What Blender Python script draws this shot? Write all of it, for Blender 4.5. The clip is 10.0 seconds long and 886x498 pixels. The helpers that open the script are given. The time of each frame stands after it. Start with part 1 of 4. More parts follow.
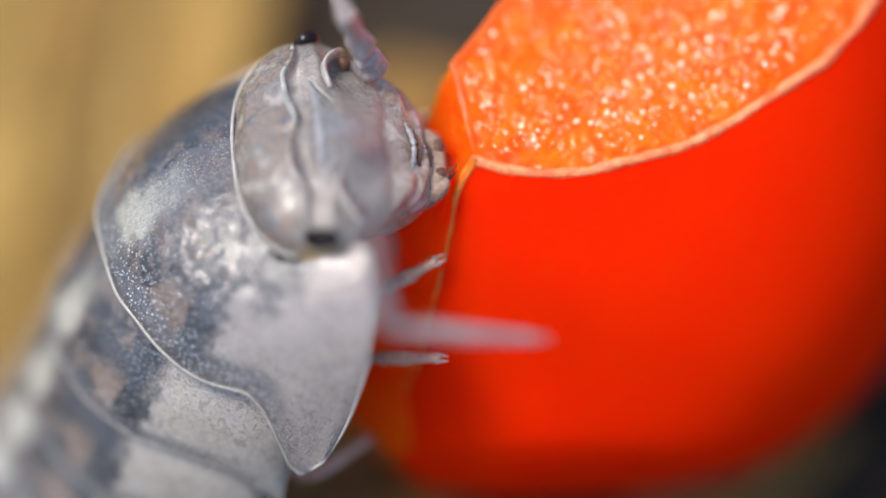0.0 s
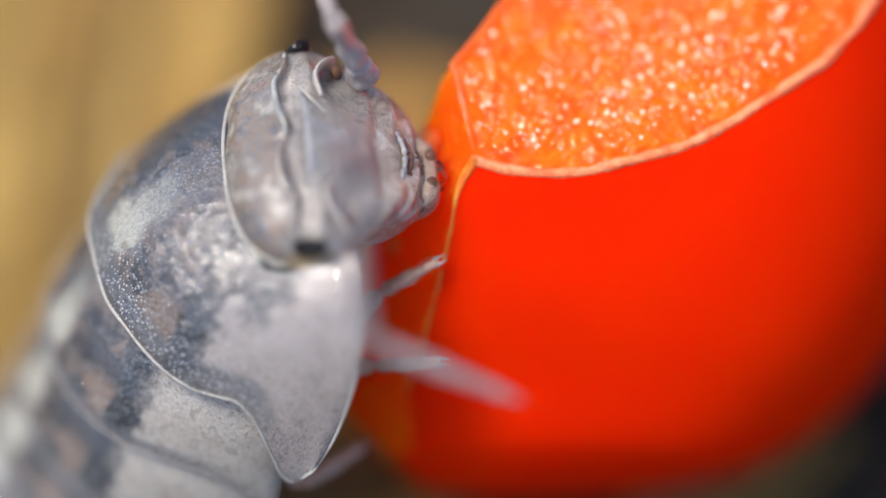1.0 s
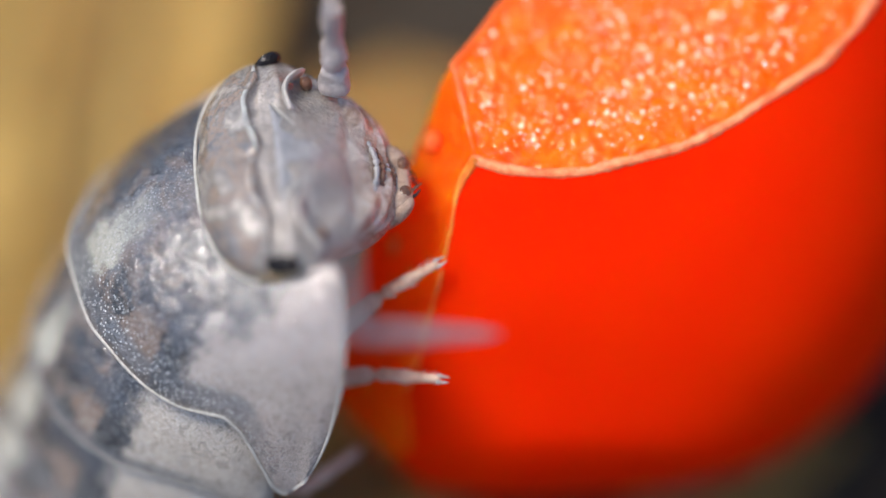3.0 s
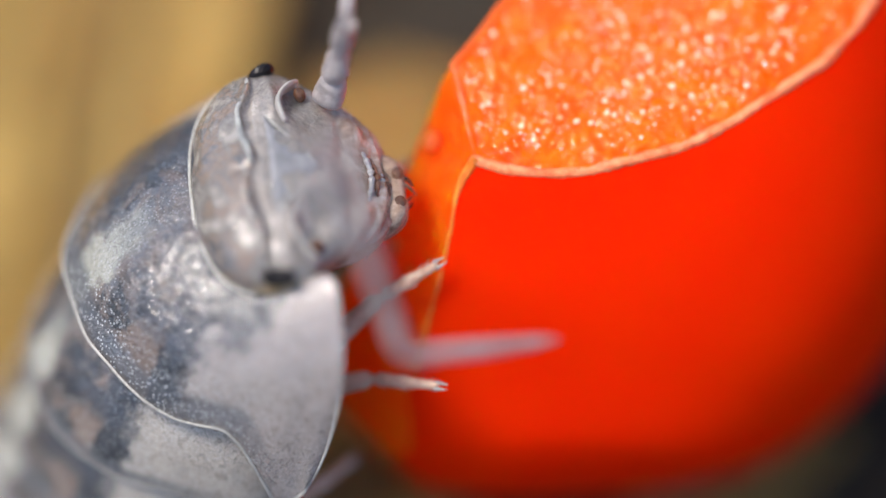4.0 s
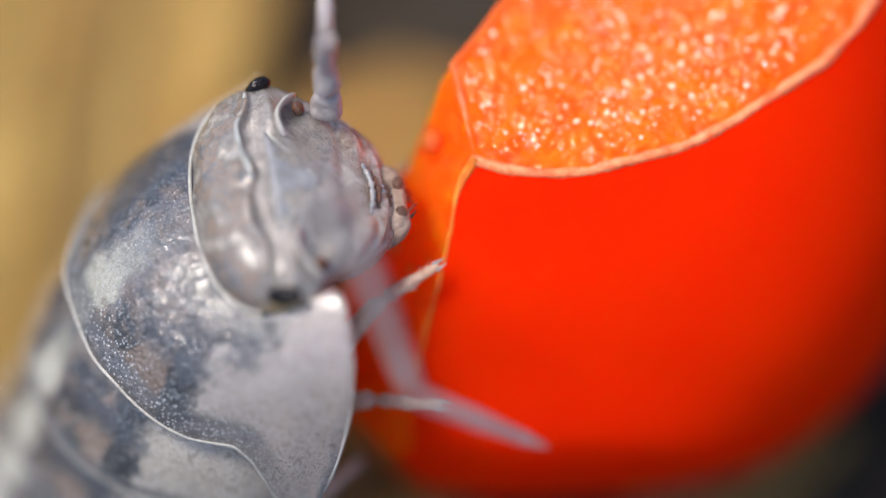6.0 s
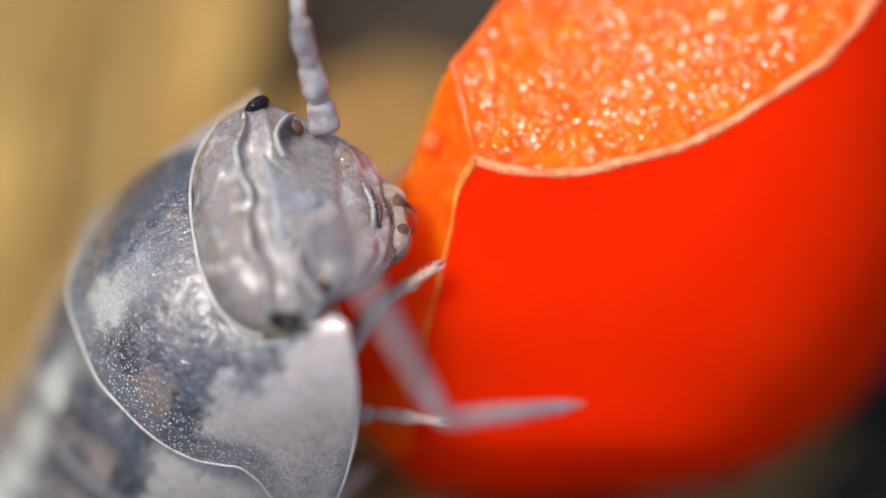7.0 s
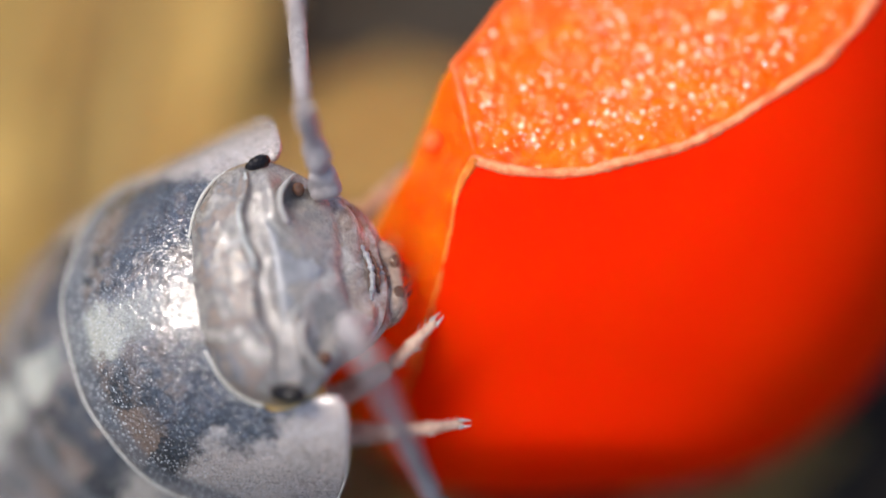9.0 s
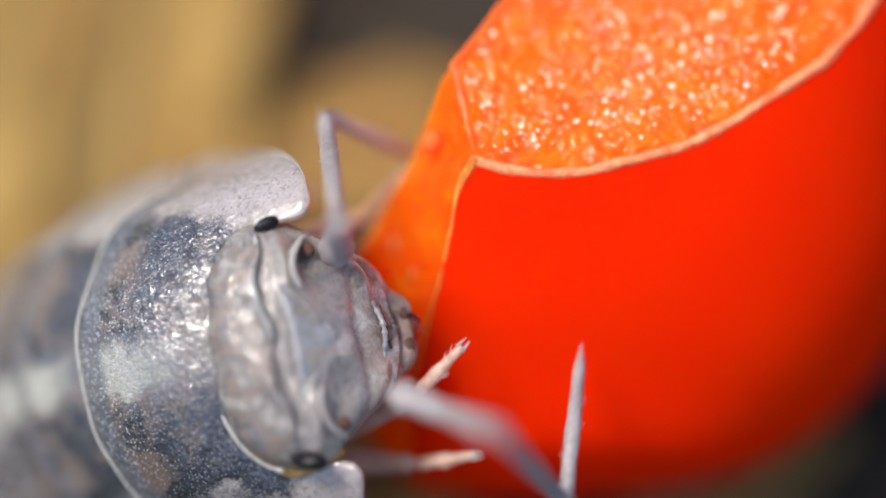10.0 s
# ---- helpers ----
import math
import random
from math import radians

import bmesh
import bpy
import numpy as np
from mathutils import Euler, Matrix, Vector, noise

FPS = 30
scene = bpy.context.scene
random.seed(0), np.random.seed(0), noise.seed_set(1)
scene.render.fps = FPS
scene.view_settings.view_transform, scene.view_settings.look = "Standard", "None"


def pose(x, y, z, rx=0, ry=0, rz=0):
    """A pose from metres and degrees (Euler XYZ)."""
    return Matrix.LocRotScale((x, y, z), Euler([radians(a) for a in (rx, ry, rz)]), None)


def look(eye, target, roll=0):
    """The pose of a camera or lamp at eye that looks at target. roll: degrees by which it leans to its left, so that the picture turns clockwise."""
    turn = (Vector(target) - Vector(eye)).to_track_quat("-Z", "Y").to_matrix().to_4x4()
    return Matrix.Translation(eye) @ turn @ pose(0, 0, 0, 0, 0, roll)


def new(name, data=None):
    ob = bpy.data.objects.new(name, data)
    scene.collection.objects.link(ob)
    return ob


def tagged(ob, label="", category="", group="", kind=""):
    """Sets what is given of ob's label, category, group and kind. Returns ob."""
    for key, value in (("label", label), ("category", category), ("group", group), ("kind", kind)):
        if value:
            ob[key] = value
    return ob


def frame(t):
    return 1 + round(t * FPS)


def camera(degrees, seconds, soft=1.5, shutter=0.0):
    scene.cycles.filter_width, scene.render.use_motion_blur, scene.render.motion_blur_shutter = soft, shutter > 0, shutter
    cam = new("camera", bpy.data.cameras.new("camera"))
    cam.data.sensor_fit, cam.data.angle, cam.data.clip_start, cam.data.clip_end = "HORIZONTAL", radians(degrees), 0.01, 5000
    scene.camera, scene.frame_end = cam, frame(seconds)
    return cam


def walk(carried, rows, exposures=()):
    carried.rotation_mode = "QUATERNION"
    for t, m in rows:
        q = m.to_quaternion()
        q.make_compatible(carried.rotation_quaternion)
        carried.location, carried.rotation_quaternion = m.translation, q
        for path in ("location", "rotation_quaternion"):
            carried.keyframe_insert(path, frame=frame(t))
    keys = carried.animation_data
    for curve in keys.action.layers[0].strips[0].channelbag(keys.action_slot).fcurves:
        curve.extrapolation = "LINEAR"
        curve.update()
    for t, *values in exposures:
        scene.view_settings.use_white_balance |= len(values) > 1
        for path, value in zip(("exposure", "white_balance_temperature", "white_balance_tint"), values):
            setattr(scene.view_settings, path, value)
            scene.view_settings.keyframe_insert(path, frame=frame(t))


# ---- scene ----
# Lengths below are millimetres in the lens's own axes (u right, v up, w to the lens),
# turned into the world by LENS: the lens looks down at 60 degrees from 70 mm away.
MM = 0.001
FAR = 70.0
TOP = 5.9
PXMM = 180.0
LENS = Matrix.Translation((0, 0, TOP * MM)) @ pose(0, 0, 0, 30)

cam = camera(2 * math.degrees(math.atan(784 / PXMM / FAR)), 10.0, soft=1.5, shutter=0.5)
cam.data.dof.use_dof = True
cam.data.dof.focus_distance = (FAR - 0.25) * MM
cam.data.dof.aperture_fstop = 30.0
STAND = LENS @ pose(0, 0, FAR * MM)
walk(cam, [(0.0, STAND), (10.0, STAND)])
scene.view_settings.exposure = 0.9

# ---- light ----
SUN_WAY = (LENS.to_3x3() @ Vector((-0.44, 0.45, 0.78))).normalized()
world = bpy.data.worlds.new("sky")
scene.world = world
world.use_nodes = True
sky = world.node_tree.nodes.new("ShaderNodeTexSky")
sky.sky_type = "NISHITA"
sky.sun_disc = False
sky.dust_density = 2.0
sky.air_density = 0.6
sky.ozone_density = 0.4
sky.sun_elevation = math.asin(SUN_WAY.z)
sky.sun_rotation = math.atan2(SUN_WAY.x, SUN_WAY.y)
world.node_tree.links.new(sky.outputs[0], world.node_tree.nodes["Background"].inputs[0])
world.node_tree.nodes["Background"].inputs[1].default_value = 0.15
sun = new("sun", bpy.data.lights.new("sun", "SUN"))
sun.data.energy = 1.8
sun.data.angle = radians(15)
sun.data.color = (1.0, 0.93, 0.84)
sun.matrix_world = look(SUN_WAY, (0, 0, 0))


# ---- materials ----
class Mat:
    """A node material under construction; sizes are in millimetres."""

    def __init__(self, name, rough=0.4, **sockets):
        self.m = bpy.data.materials.new(name)
        self.m.use_nodes = True
        self.t = self.m.node_tree
        self.b = self.t.nodes["Principled BSDF"]
        self.b.inputs["Roughness"].default_value = rough
        for key, value in sockets.items():
            self.b.inputs[key.replace("_", " ")].default_value = value
        self.co = self.t.nodes.new("ShaderNodeTexCoord").outputs["Object"]

    def put(self, value, socket):
        if isinstance(value, bpy.types.NodeSocket):
            self.t.links.new(value, socket)
        else:
            socket.default_value = value

    def noise(self, per_mm, detail=3.0, rough=0.55, distort=0.0, vec=None, scale3=(1, 1, 1)):
        n = self.t.nodes.new("ShaderNodeTexNoise")
        mp = self.t.nodes.new("ShaderNodeMapping")
        mp.inputs["Scale"].default_value = [s * 1000 for s in scale3]
        self.t.links.new(vec or self.co, mp.inputs[0])
        self.t.links.new(mp.outputs[0], n.inputs["Vector"])
        n.inputs["Scale"].default_value = per_mm
        n.inputs["Detail"].default_value = detail
        n.inputs["Roughness"].default_value = rough
        n.inputs["Distortion"].default_value = distort
        return n.outputs["Fac"]

    def cells(self, per_mm, feature="F1"):
        n = self.t.nodes.new("ShaderNodeTexVoronoi")
        mp = self.t.nodes.new("ShaderNodeMapping")
        mp.inputs["Scale"].default_value = (1000, 1000, 1000)
        self.t.links.new(self.co, mp.inputs[0])
        self.t.links.new(mp.outputs[0], n.inputs["Vector"])
        n.feature = feature
        n.inputs["Scale"].default_value = per_mm
        return n.outputs["Distance"]

    def ramp(self, fac, *stops):
        n = self.t.nodes.new("ShaderNodeValToRGB")
        self.put(fac, n.inputs[0])
        e = n.color_ramp.elements
        while len(e) < len(stops):
            e.new(0.5)
        for el, (p, c) in zip(e, stops):
            el.position = p
            el.color = (*c, 1) if isinstance(c, tuple) else (c, c, c, 1)
        return n.outputs[0]

    def mix(self, fac, a, b, blend="MIX"):
        n = self.t.nodes.new("ShaderNodeMix")
        n.data_type = "RGBA"
        n.blend_type = blend
        self.put(fac, n.inputs[0])
        self.put((*a, 1) if isinstance(a, tuple) else a, n.inputs[6])
        self.put((*b, 1) if isinstance(b, tuple) else b, n.inputs[7])
        return n.outputs[2]

    def math(self, op, a, b=0.0):
        n = self.t.nodes.new("ShaderNodeMath")
        n.operation = op
        self.put(a, n.inputs[0])
        self.put(b, n.inputs[1])
        return n.outputs[0]

    def uv(self):
        n = self.t.nodes.new("ShaderNodeUVMap")
        s = self.t.nodes.new("ShaderNodeSeparateXYZ")
        self.t.links.new(n.outputs[0], s.inputs[0])
        return s.outputs[0], s.outputs[1]

    def color(self, c):
        self.put((*c, 1) if isinstance(c, tuple) else c, self.b.inputs["Base Color"])
        return self

    def bump(self, height, depth_mm, strength=1.0):
        n = self.t.nodes.new("ShaderNodeBump")
        n.inputs["Strength"].default_value = strength
        n.inputs["Distance"].default_value = depth_mm * MM
        self.put(height, n.inputs["Height"])
        old = self.b.inputs["Normal"].links
        if old:
            self.t.links.new(old[0].from_socket, n.inputs["Normal"])
        self.t.links.new(n.outputs[0], self.b.inputs["Normal"])
        return self

    def glow_through(self, weight, color):
        """Lets part of the light through the sheet, as wet plant flesh does."""
        out = self.t.nodes["Material Output"]
        thin = self.t.nodes.new("ShaderNodeBsdfTranslucent")
        thin.inputs[0].default_value = (*color, 1)
        mixer = self.t.nodes.new("ShaderNodeMixShader")
        mixer.inputs[0].default_value = weight
        self.t.links.new(self.b.outputs[0], mixer.inputs[1])
        self.t.links.new(thin.outputs[0], mixer.inputs[2])
        self.t.links.new(mixer.outputs[0], out.inputs[0])
        return self

    def soft(self, weight, radius_mm, color=(1, 1, 1)):
        self.b.inputs["Subsurface Weight"].default_value = weight
        self.b.inputs["Subsurface Radius"].default_value = color
        self.b.inputs["Subsurface Scale"].default_value = radius_mm * MM
        return self


def shell_material(name, plate, pale, hem_at, gloss):
    m = Mat(name, 0.26, IOR=1.6, Coat_Weight=1.0, Coat_Roughness=0.05, Coat_IOR=1.85)
    m.b.inputs["Specular IOR Level"].default_value = gloss
    across, along = m.uv()
    side = m.math("ABSOLUTE", m.math("SUBTRACT", m.math("MULTIPLY", across, 220.0), 110.0))
    big = m.math("MULTIPLY", m.math("SUBTRACT", m.noise(1.3, 2), 0.5), 24.0)
    small = m.math("MULTIPLY", m.math("SUBTRACT", m.noise(4.0, 6, 0.72), 0.5), 20.0)
    side = m.math("DIVIDE", m.math("ADD", side, m.math("ADD", big, small)), 100.0)
    slate, brown, cream = (0.027, 0.032, 0.04), tuple(pale * c for c in (0.13, 0.098, 0.08)), tuple(pale * c for c in (0.3, 0.3, 0.26))
    grey = (0.105, 0.108, 0.118)
    band = m.ramp(side, (0.0, grey), (0.1, grey), (0.12, slate), (0.24, slate), (0.255, brown), (0.355, brown),
                  (0.365, slate), (0.43, slate), (0.47, plate), (1.0, plate))
    mott = m.ramp(m.noise(2.0, 6, 0.72, 0.8), (0.45, 0.0), (0.55, 1.0))
    keep = m.ramp(side, (0.33, 1.0), (0.36, 0.05), (0.44, 0.05), (0.5, 0.12))
    col = m.mix(m.math("MULTIPLY", m.math("MULTIPLY", mott, keep), 0.75), band, tuple(pale * c for c in (0.16, 0.125, 0.105)))
    streak = m.math("MULTIPLY", m.ramp(side, (0.05, 1.0), (0.085, 0.0)), m.ramp(along, (0.3, 0.15), (0.55, 1.0)))
    col = m.mix(streak, col, cream)
    vein = m.ramp(m.noise(7.0, 5, 0.7, 2.5), (0.42, 0.6), (0.5, 1.1), (0.58, 0.75), (0.8, 1.25))
    col = m.mix(0.8, col, vein, "MULTIPLY")
    pit = m.ramp(m.noise(24, 2, 0.5), (0.3, 0.35), (0.36, 1.0))
    col = m.mix(0.35, col, pit, "MULTIPLY")
    front = m.math("MULTIPLY", m.ramp(along, (0.52, 0.95), (0.66, 0.0)), m.ramp(side, (0.13, 0.3), (0.2, 1.0), (0.4, 1.0), (0.5, 0.0)))
    col = m.mix(m.math("MULTIPLY", front, m.ramp(m.noise(2.6, 4, 0.7, 0.6), (0.36, 0.25), (0.46, 1.0))), col, (0.03, 0.036, 0.048))
    hem = m.ramp(along, (hem_at, 0.0), (hem_at + 0.06, 1.0), (0.97, 1.0), (1.0, 0.4))
    flap = m.ramp(side, (0.5, 0.8), (0.62, 0.62), (0.74, 0.22))
    col = m.mix(m.math("MULTIPLY", hem, flap), col, (0.085, 0.092, 0.106))
    speck = m.cells(27.0)
    dot = m.ramp(speck, (0.2, 1.0), (0.34, 0.0))
    dots = m.math("MULTIPLY", m.math("MULTIPLY", dot, m.ramp(along, (0.2, 0.3), (0.6, 0.36), (0.8, 0.95))), m.ramp(side, (0.5, 1.0), (0.75, 0.35)))
    mole = m.ramp(m.noise(5.5, 1, 0.3), (0.2, 1.0), (0.235, 0.0))
    col = m.mix(m.math("MULTIPLY", mole, 0.6), col, (0.05, 0.045, 0.045))
    col = m.mix(dots, col, (0.44, 0.46, 0.47))
    m.color(col).soft(0.6, 0.22, (1, 0.88, 0.78))
    crease = m.ramp(side, (0.1, 0.6), (0.2, 1.0), (0.42, 1.0), (0.5, 0.55))
    m.bump(m.math("MULTIPLY", m.noise(3.2, 3, 0.5, 1.4), crease), 0.022, 0.9)
    m.bump(m.math("MULTIPLY", m.noise(13.0, 2, 0.5, 1.5), crease), 0.02, 1.0)
    m.bump(m.math("MULTIPLY", m.cells(12.0), crease), 0.005, 1.0)
    m.put(m.ramp(m.noise(9.0, 3, 0.65, 0.6), (0.4, 0.12), (0.5, 1.0)), m.b.inputs["Coat Weight"])
    m.bump(speck, 0.0035, 1.0)
    m.t.links.new(m.b.inputs["Normal"].links[0].from_socket, m.b.inputs["Coat Normal"])
    return m.m


def plain_shell(name, dark, pale, per_mm=3.0, rough=0.28, sss=0.3, thin=0.0):
    m = Mat(name, rough)
    c = m.ramp(m.noise(per_mm, 5, 0.65, 0.5), (0.32, dark), (0.62, pale))
    c = m.mix(1.0, c, m.ramp(m.noise(per_mm * 5, 4, 0.7), (0.3, 0.7), (0.75, 1.2)), "MULTIPLY")
    m.color(c).soft(sss, 0.1, (1, 0.9, 0.8))
    m.bump(m.noise(per_mm * 2.5, 3, 0.55, 0.8), 0.014, 0.6)
    if thin:
        m.glow_through(thin, pale)
    return m.m


SHELL = shell_material("collar_shell", (0.385, 0.35, 0.325), 1.12, 0.79, 0.2)
SHELL_BACK = shell_material("back_shell", (0.41, 0.38, 0.34), 1.4, 0.86, 0.15)


def head_material():
    """Mottled thin shell; the sheet's second coordinate is the way in front of the brow, 0.5 on it."""
    m = Mat("head_shell", 0.26, Coat_Weight=0.6, Coat_Roughness=0.09)
    m.b.inputs["Specular IOR Level"].default_value = 0.5
    across, ahead = m.uv()
    side = m.math("ABSOLUTE", m.math("SUBTRACT", m.math("MULTIPLY", across, 2.0), 1.0))
    crown = m.ramp(m.noise(2.4, 5, 0.65, 0.9), (0.34, (0.09, 0.092, 0.1)), (0.42, (0.16, 0.155, 0.155)), (0.47, (0.235, 0.175, 0.135)), (0.53, (0.17, 0.16, 0.15)), (0.6, (0.27, 0.245, 0.22)), (0.7, (0.4, 0.38, 0.345)))
    face = m.ramp(m.noise(2.2, 4, 0.6, 0.6), (0.34, (0.185, 0.175, 0.17)), (0.47, (0.28, 0.25, 0.225)), (0.54, (0.25, 0.23, 0.215)), (0.66, (0.43, 0.39, 0.35)))
    c = m.mix(m.ramp(ahead, (0.5, 0.0), (0.53, 1.0)), crown, face)
    snout = m.ramp(m.noise(3.5, 4, 0.6, 0.8), (0.35, (0.22, 0.13, 0.085)), (0.48, (0.34, 0.26, 0.21)), (0.62, (0.46, 0.4, 0.35)))
    c = m.mix(m.ramp(ahead, (0.72, 0.0), (0.8, 1.0)), c, snout)
    c = m.mix(0.8, c, m.ramp(m.noise(8, 5, 0.7, 1.5), (0.35, 0.6), (0.5, 1.1), (0.62, 0.8), (0.8, 1.3)), "MULTIPLY")
    c = m.mix(0.7, c, m.ramp(m.noise(20, 2, 0.5), (0.26, 0.45), (0.33, 1.0)), "MULTIPLY")
    # violet groove before the brow
    dip = m.math("MULTIPLY", m.ramp(ahead, (0.508, 0.0), (0.516, 1.0), (0.533, 1.0), (0.55, 0.0)), m.ramp(across, (0.12, 0.0), (0.17, 1.0), (0.38, 1.0), (0.43, 0.0), (0.66, 0.0), (0.72, 1.0), (0.88, 1.0), (0.92, 0.0)))
    c = m.mix(m.math("MULTIPLY", dip, 0.28), c, (0.09, 0.08, 0.1))
    # yellowish soft sides
    c = m.mix(m.math("MULTIPLY", m.ramp(side, (0.93, 0.0), (0.985, 1.0)), 0.7), c, (0.4, 0.26, 0.1))
    m.color(c).soft(0.9, 0.4, (1, 0.86, 0.74))
    m.bump(m.noise(4.5, 4, 0.55, 1.6), 0.014, 0.9)
    m.bump(m.noise(13, 2, 0.5, 1.2), 0.01, 1.0)
    m.bump(m.cells(24), 0.006, 0.9)
    m.t.links.new(m.b.inputs["Normal"].links[0].from_socket, m.b.inputs["Coat Normal"])
    return m.m


HEAD = head_material()
FACE = plain_shell("face_shell", (0.3, 0.27, 0.25), (0.52, 0.49, 0.46), 2.2, 0.28, 0.6)
BROW = plain_shell("brow_shell", (0.24, 0.25, 0.245), (0.46, 0.47, 0.445), 4.0, 0.3, 0.8)
SLATE = plain_shell("slate_shell", (0.2, 0.205, 0.22), (0.32, 0.32, 0.33), 2.5, 0.3, 0.6)
RIM = plain_shell("pale_rim", (0.32, 0.31, 0.28), (0.5, 0.49, 0.45), 4.0, 0.3)
RIM_BACK = plain_shell("back_rim", (0.2, 0.195, 0.185), (0.33, 0.32, 0.3), 4.0, 0.3)
LIMB = plain_shell("limb", (0.55, 0.33, 0.24), (0.85, 0.64, 0.5), 5.0, 0.22, 0.4, 0.4)
ANTENNA = plain_shell("antenna_shell", (0.31, 0.28, 0.272), (0.5, 0.455, 0.445), 4.0, 0.28, 0.5, 0.2)
BROWN = plain_shell("mouth_brown", (0.045, 0.024, 0.016), (0.2, 0.1, 0.06), 5.0, 0.12, 0.4)
JAW = plain_shell("jaw_skin", (0.2, 0.11, 0.07), (0.46, 0.34, 0.26), 4.0, 0.16, 0.6)
TIP = Mat("claw_black", 0.15, Specular_IOR_Level=0.6).color((0.02, 0.013, 0.01)).m
AMBER = plain_shell("amber_skin", (0.4, 0.19, 0.05), (0.56, 0.37, 0.15), 3.0, 0.25, 0.6)
BELLY = plain_shell("belly", (0.3, 0.24, 0.18), (0.5, 0.42, 0.34), 3.0, 0.5)
BRISTLE = Mat("bristle", 0.4).color((0.7, 0.66, 0.6)).m
EYE = Mat("eye_black", 0.13, Specular_IOR_Level=0.22).color((0.008, 0.007, 0.008)).m


def skin_material():
    m = Mat("carrot_skin", 0.45)
    c = m.ramp(m.noise(0.35, 3), (0.3, (0.8, 0.013, 0.0)), (0.7, (0.86, 0.024, 0.0)))
    c = m.mix(m.math("MULTIPLY", m.ramp(m.noise(9, 4, 0.7), (0.55, 0.0), (0.8, 1.0)), 0.2), c, (0.84, 0.06, 0.005))
    m.color(c).soft(0.8, 1.2, (1.0, 0.1, 0.02))
    m.b.inputs["Specular IOR Level"].default_value = 0.02
    m.bump(m.noise(4, 3), 0.01, 0.3)
    return m.m


def flesh_material(name, dark, pale, wet, grain, relief, within, reach_mm, gloss=0.25):
    m = Mat(name, wet)
    m.b.inputs["Specular IOR Level"].default_value = gloss
    cell = m.cells(7.0)
    c = m.ramp(m.noise(1.8, 5, 0.65), (0.3, dark), (0.68, pale))
    c = m.mix(m.math("MULTIPLY", m.ramp(m.noise(13, 4, 0.7), (0.54, 0.0), (0.68, 1.0)), grain), c, (0.95, 0.5, 0.36))
    m.color(c).soft(within, reach_mm, (1.0, 0.25, 0.03))
    m.bump(m.noise(5, 3, 0.6), 0.05 * relief, 0.9)
    m.bump(cell, 0.05 * relief, 1.0)
    return m.m


SKIN = skin_material()
FLESH = flesh_material("carrot_flesh", (0.95, 0.075, 0.0), (0.97, 0.18, 0.001), 0.1, 0.06, 0.28, 0.7, 2.2)
SIDE = flesh_material("carrot_side", (0.97, 0.06, 0.0), (0.98, 0.13, 0.001), 0.5, 0.03, 0.3, 1.0, 3.0, 0.12)
EDGE = plain_shell("carrot_edge", (0.94, 0.15, 0.035), (0.96, 0.34, 0.15), 7.0, 0.4, 0.7)
LIP = plain_shell("carrot_lip", (0.95, 0.08, 0.0), (0.97, 0.16, 0.0), 3.0, 0.3, 0.6)
RIDGE = plain_shell("carrot_ridge", (0.93, 0.13, 0.003), (0.97, 0.4, 0.07), 3.0, 0.3, 0.5)


def juice_glint_material():
    m = Mat("juice", 0.06, Specular_IOR_Level=1.0)
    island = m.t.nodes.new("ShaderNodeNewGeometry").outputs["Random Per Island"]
    # sparkle is put into the colour: the palest fifth are cream-white like glints
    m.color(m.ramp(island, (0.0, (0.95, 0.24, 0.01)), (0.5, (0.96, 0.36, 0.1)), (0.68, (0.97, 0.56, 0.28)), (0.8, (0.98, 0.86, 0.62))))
    return m.m


JUICE_GLINT = juice_glint_material()
DROP = Mat("juice_drop", 0.08, Specular_IOR_Level=0.8).color((0.95, 0.24, 0.06)).glow_through(0.5, (1.0, 0.5, 0.15)).m


def earth_material(name, dark, pale, per_mm, rough=0.9):
    m = Mat(name, rough)
    c = m.ramp(m.noise(per_mm, 6, 0.65), (0.32, dark), (0.68, pale))
    c = m.mix(1.0, c, m.ramp(m.noise(per_mm * 8, 4, 0.7), (0.25, 0.55), (0.75, 1.35)), "MULTIPLY")
    m.color(c)
    m.bump(m.noise(per_mm * 6, 6, 0.7), 0.25, 0.9)
    return m.m


SOIL = earth_material("soil", (0.014, 0.012, 0.008), (0.05, 0.04, 0.024), 0.35)
CRUMB = earth_material("crumb", (0.022, 0.017, 0.01), (0.09, 0.063, 0.034), 0.8)
LEAF = earth_material("dry_leaf", (0.285, 0.181, 0.04), (0.385, 0.258, 0.064), 0.3, 0.6)
TWIG = earth_material("bark", (0.1, 0.07, 0.045), (0.3, 0.21, 0.12), 0.9, 0.85)


# ---- building helpers ----
def mesh_of(name, bm, material, smooth=True):
    for v in bm.verts:
        v.co *= MM
    for f in bm.faces:
        f.smooth = smooth
    me = bpy.data.meshes.new(name)
    bm.to_mesh(me)
    bm.free()
    me.materials.append(material)
    return me


def part(name, bm, material, parent=None, label="", smooth=True):
    ob = new(name, mesh_of(name, bm, material, smooth))
    ob.parent = parent
    return tagged(ob, label)


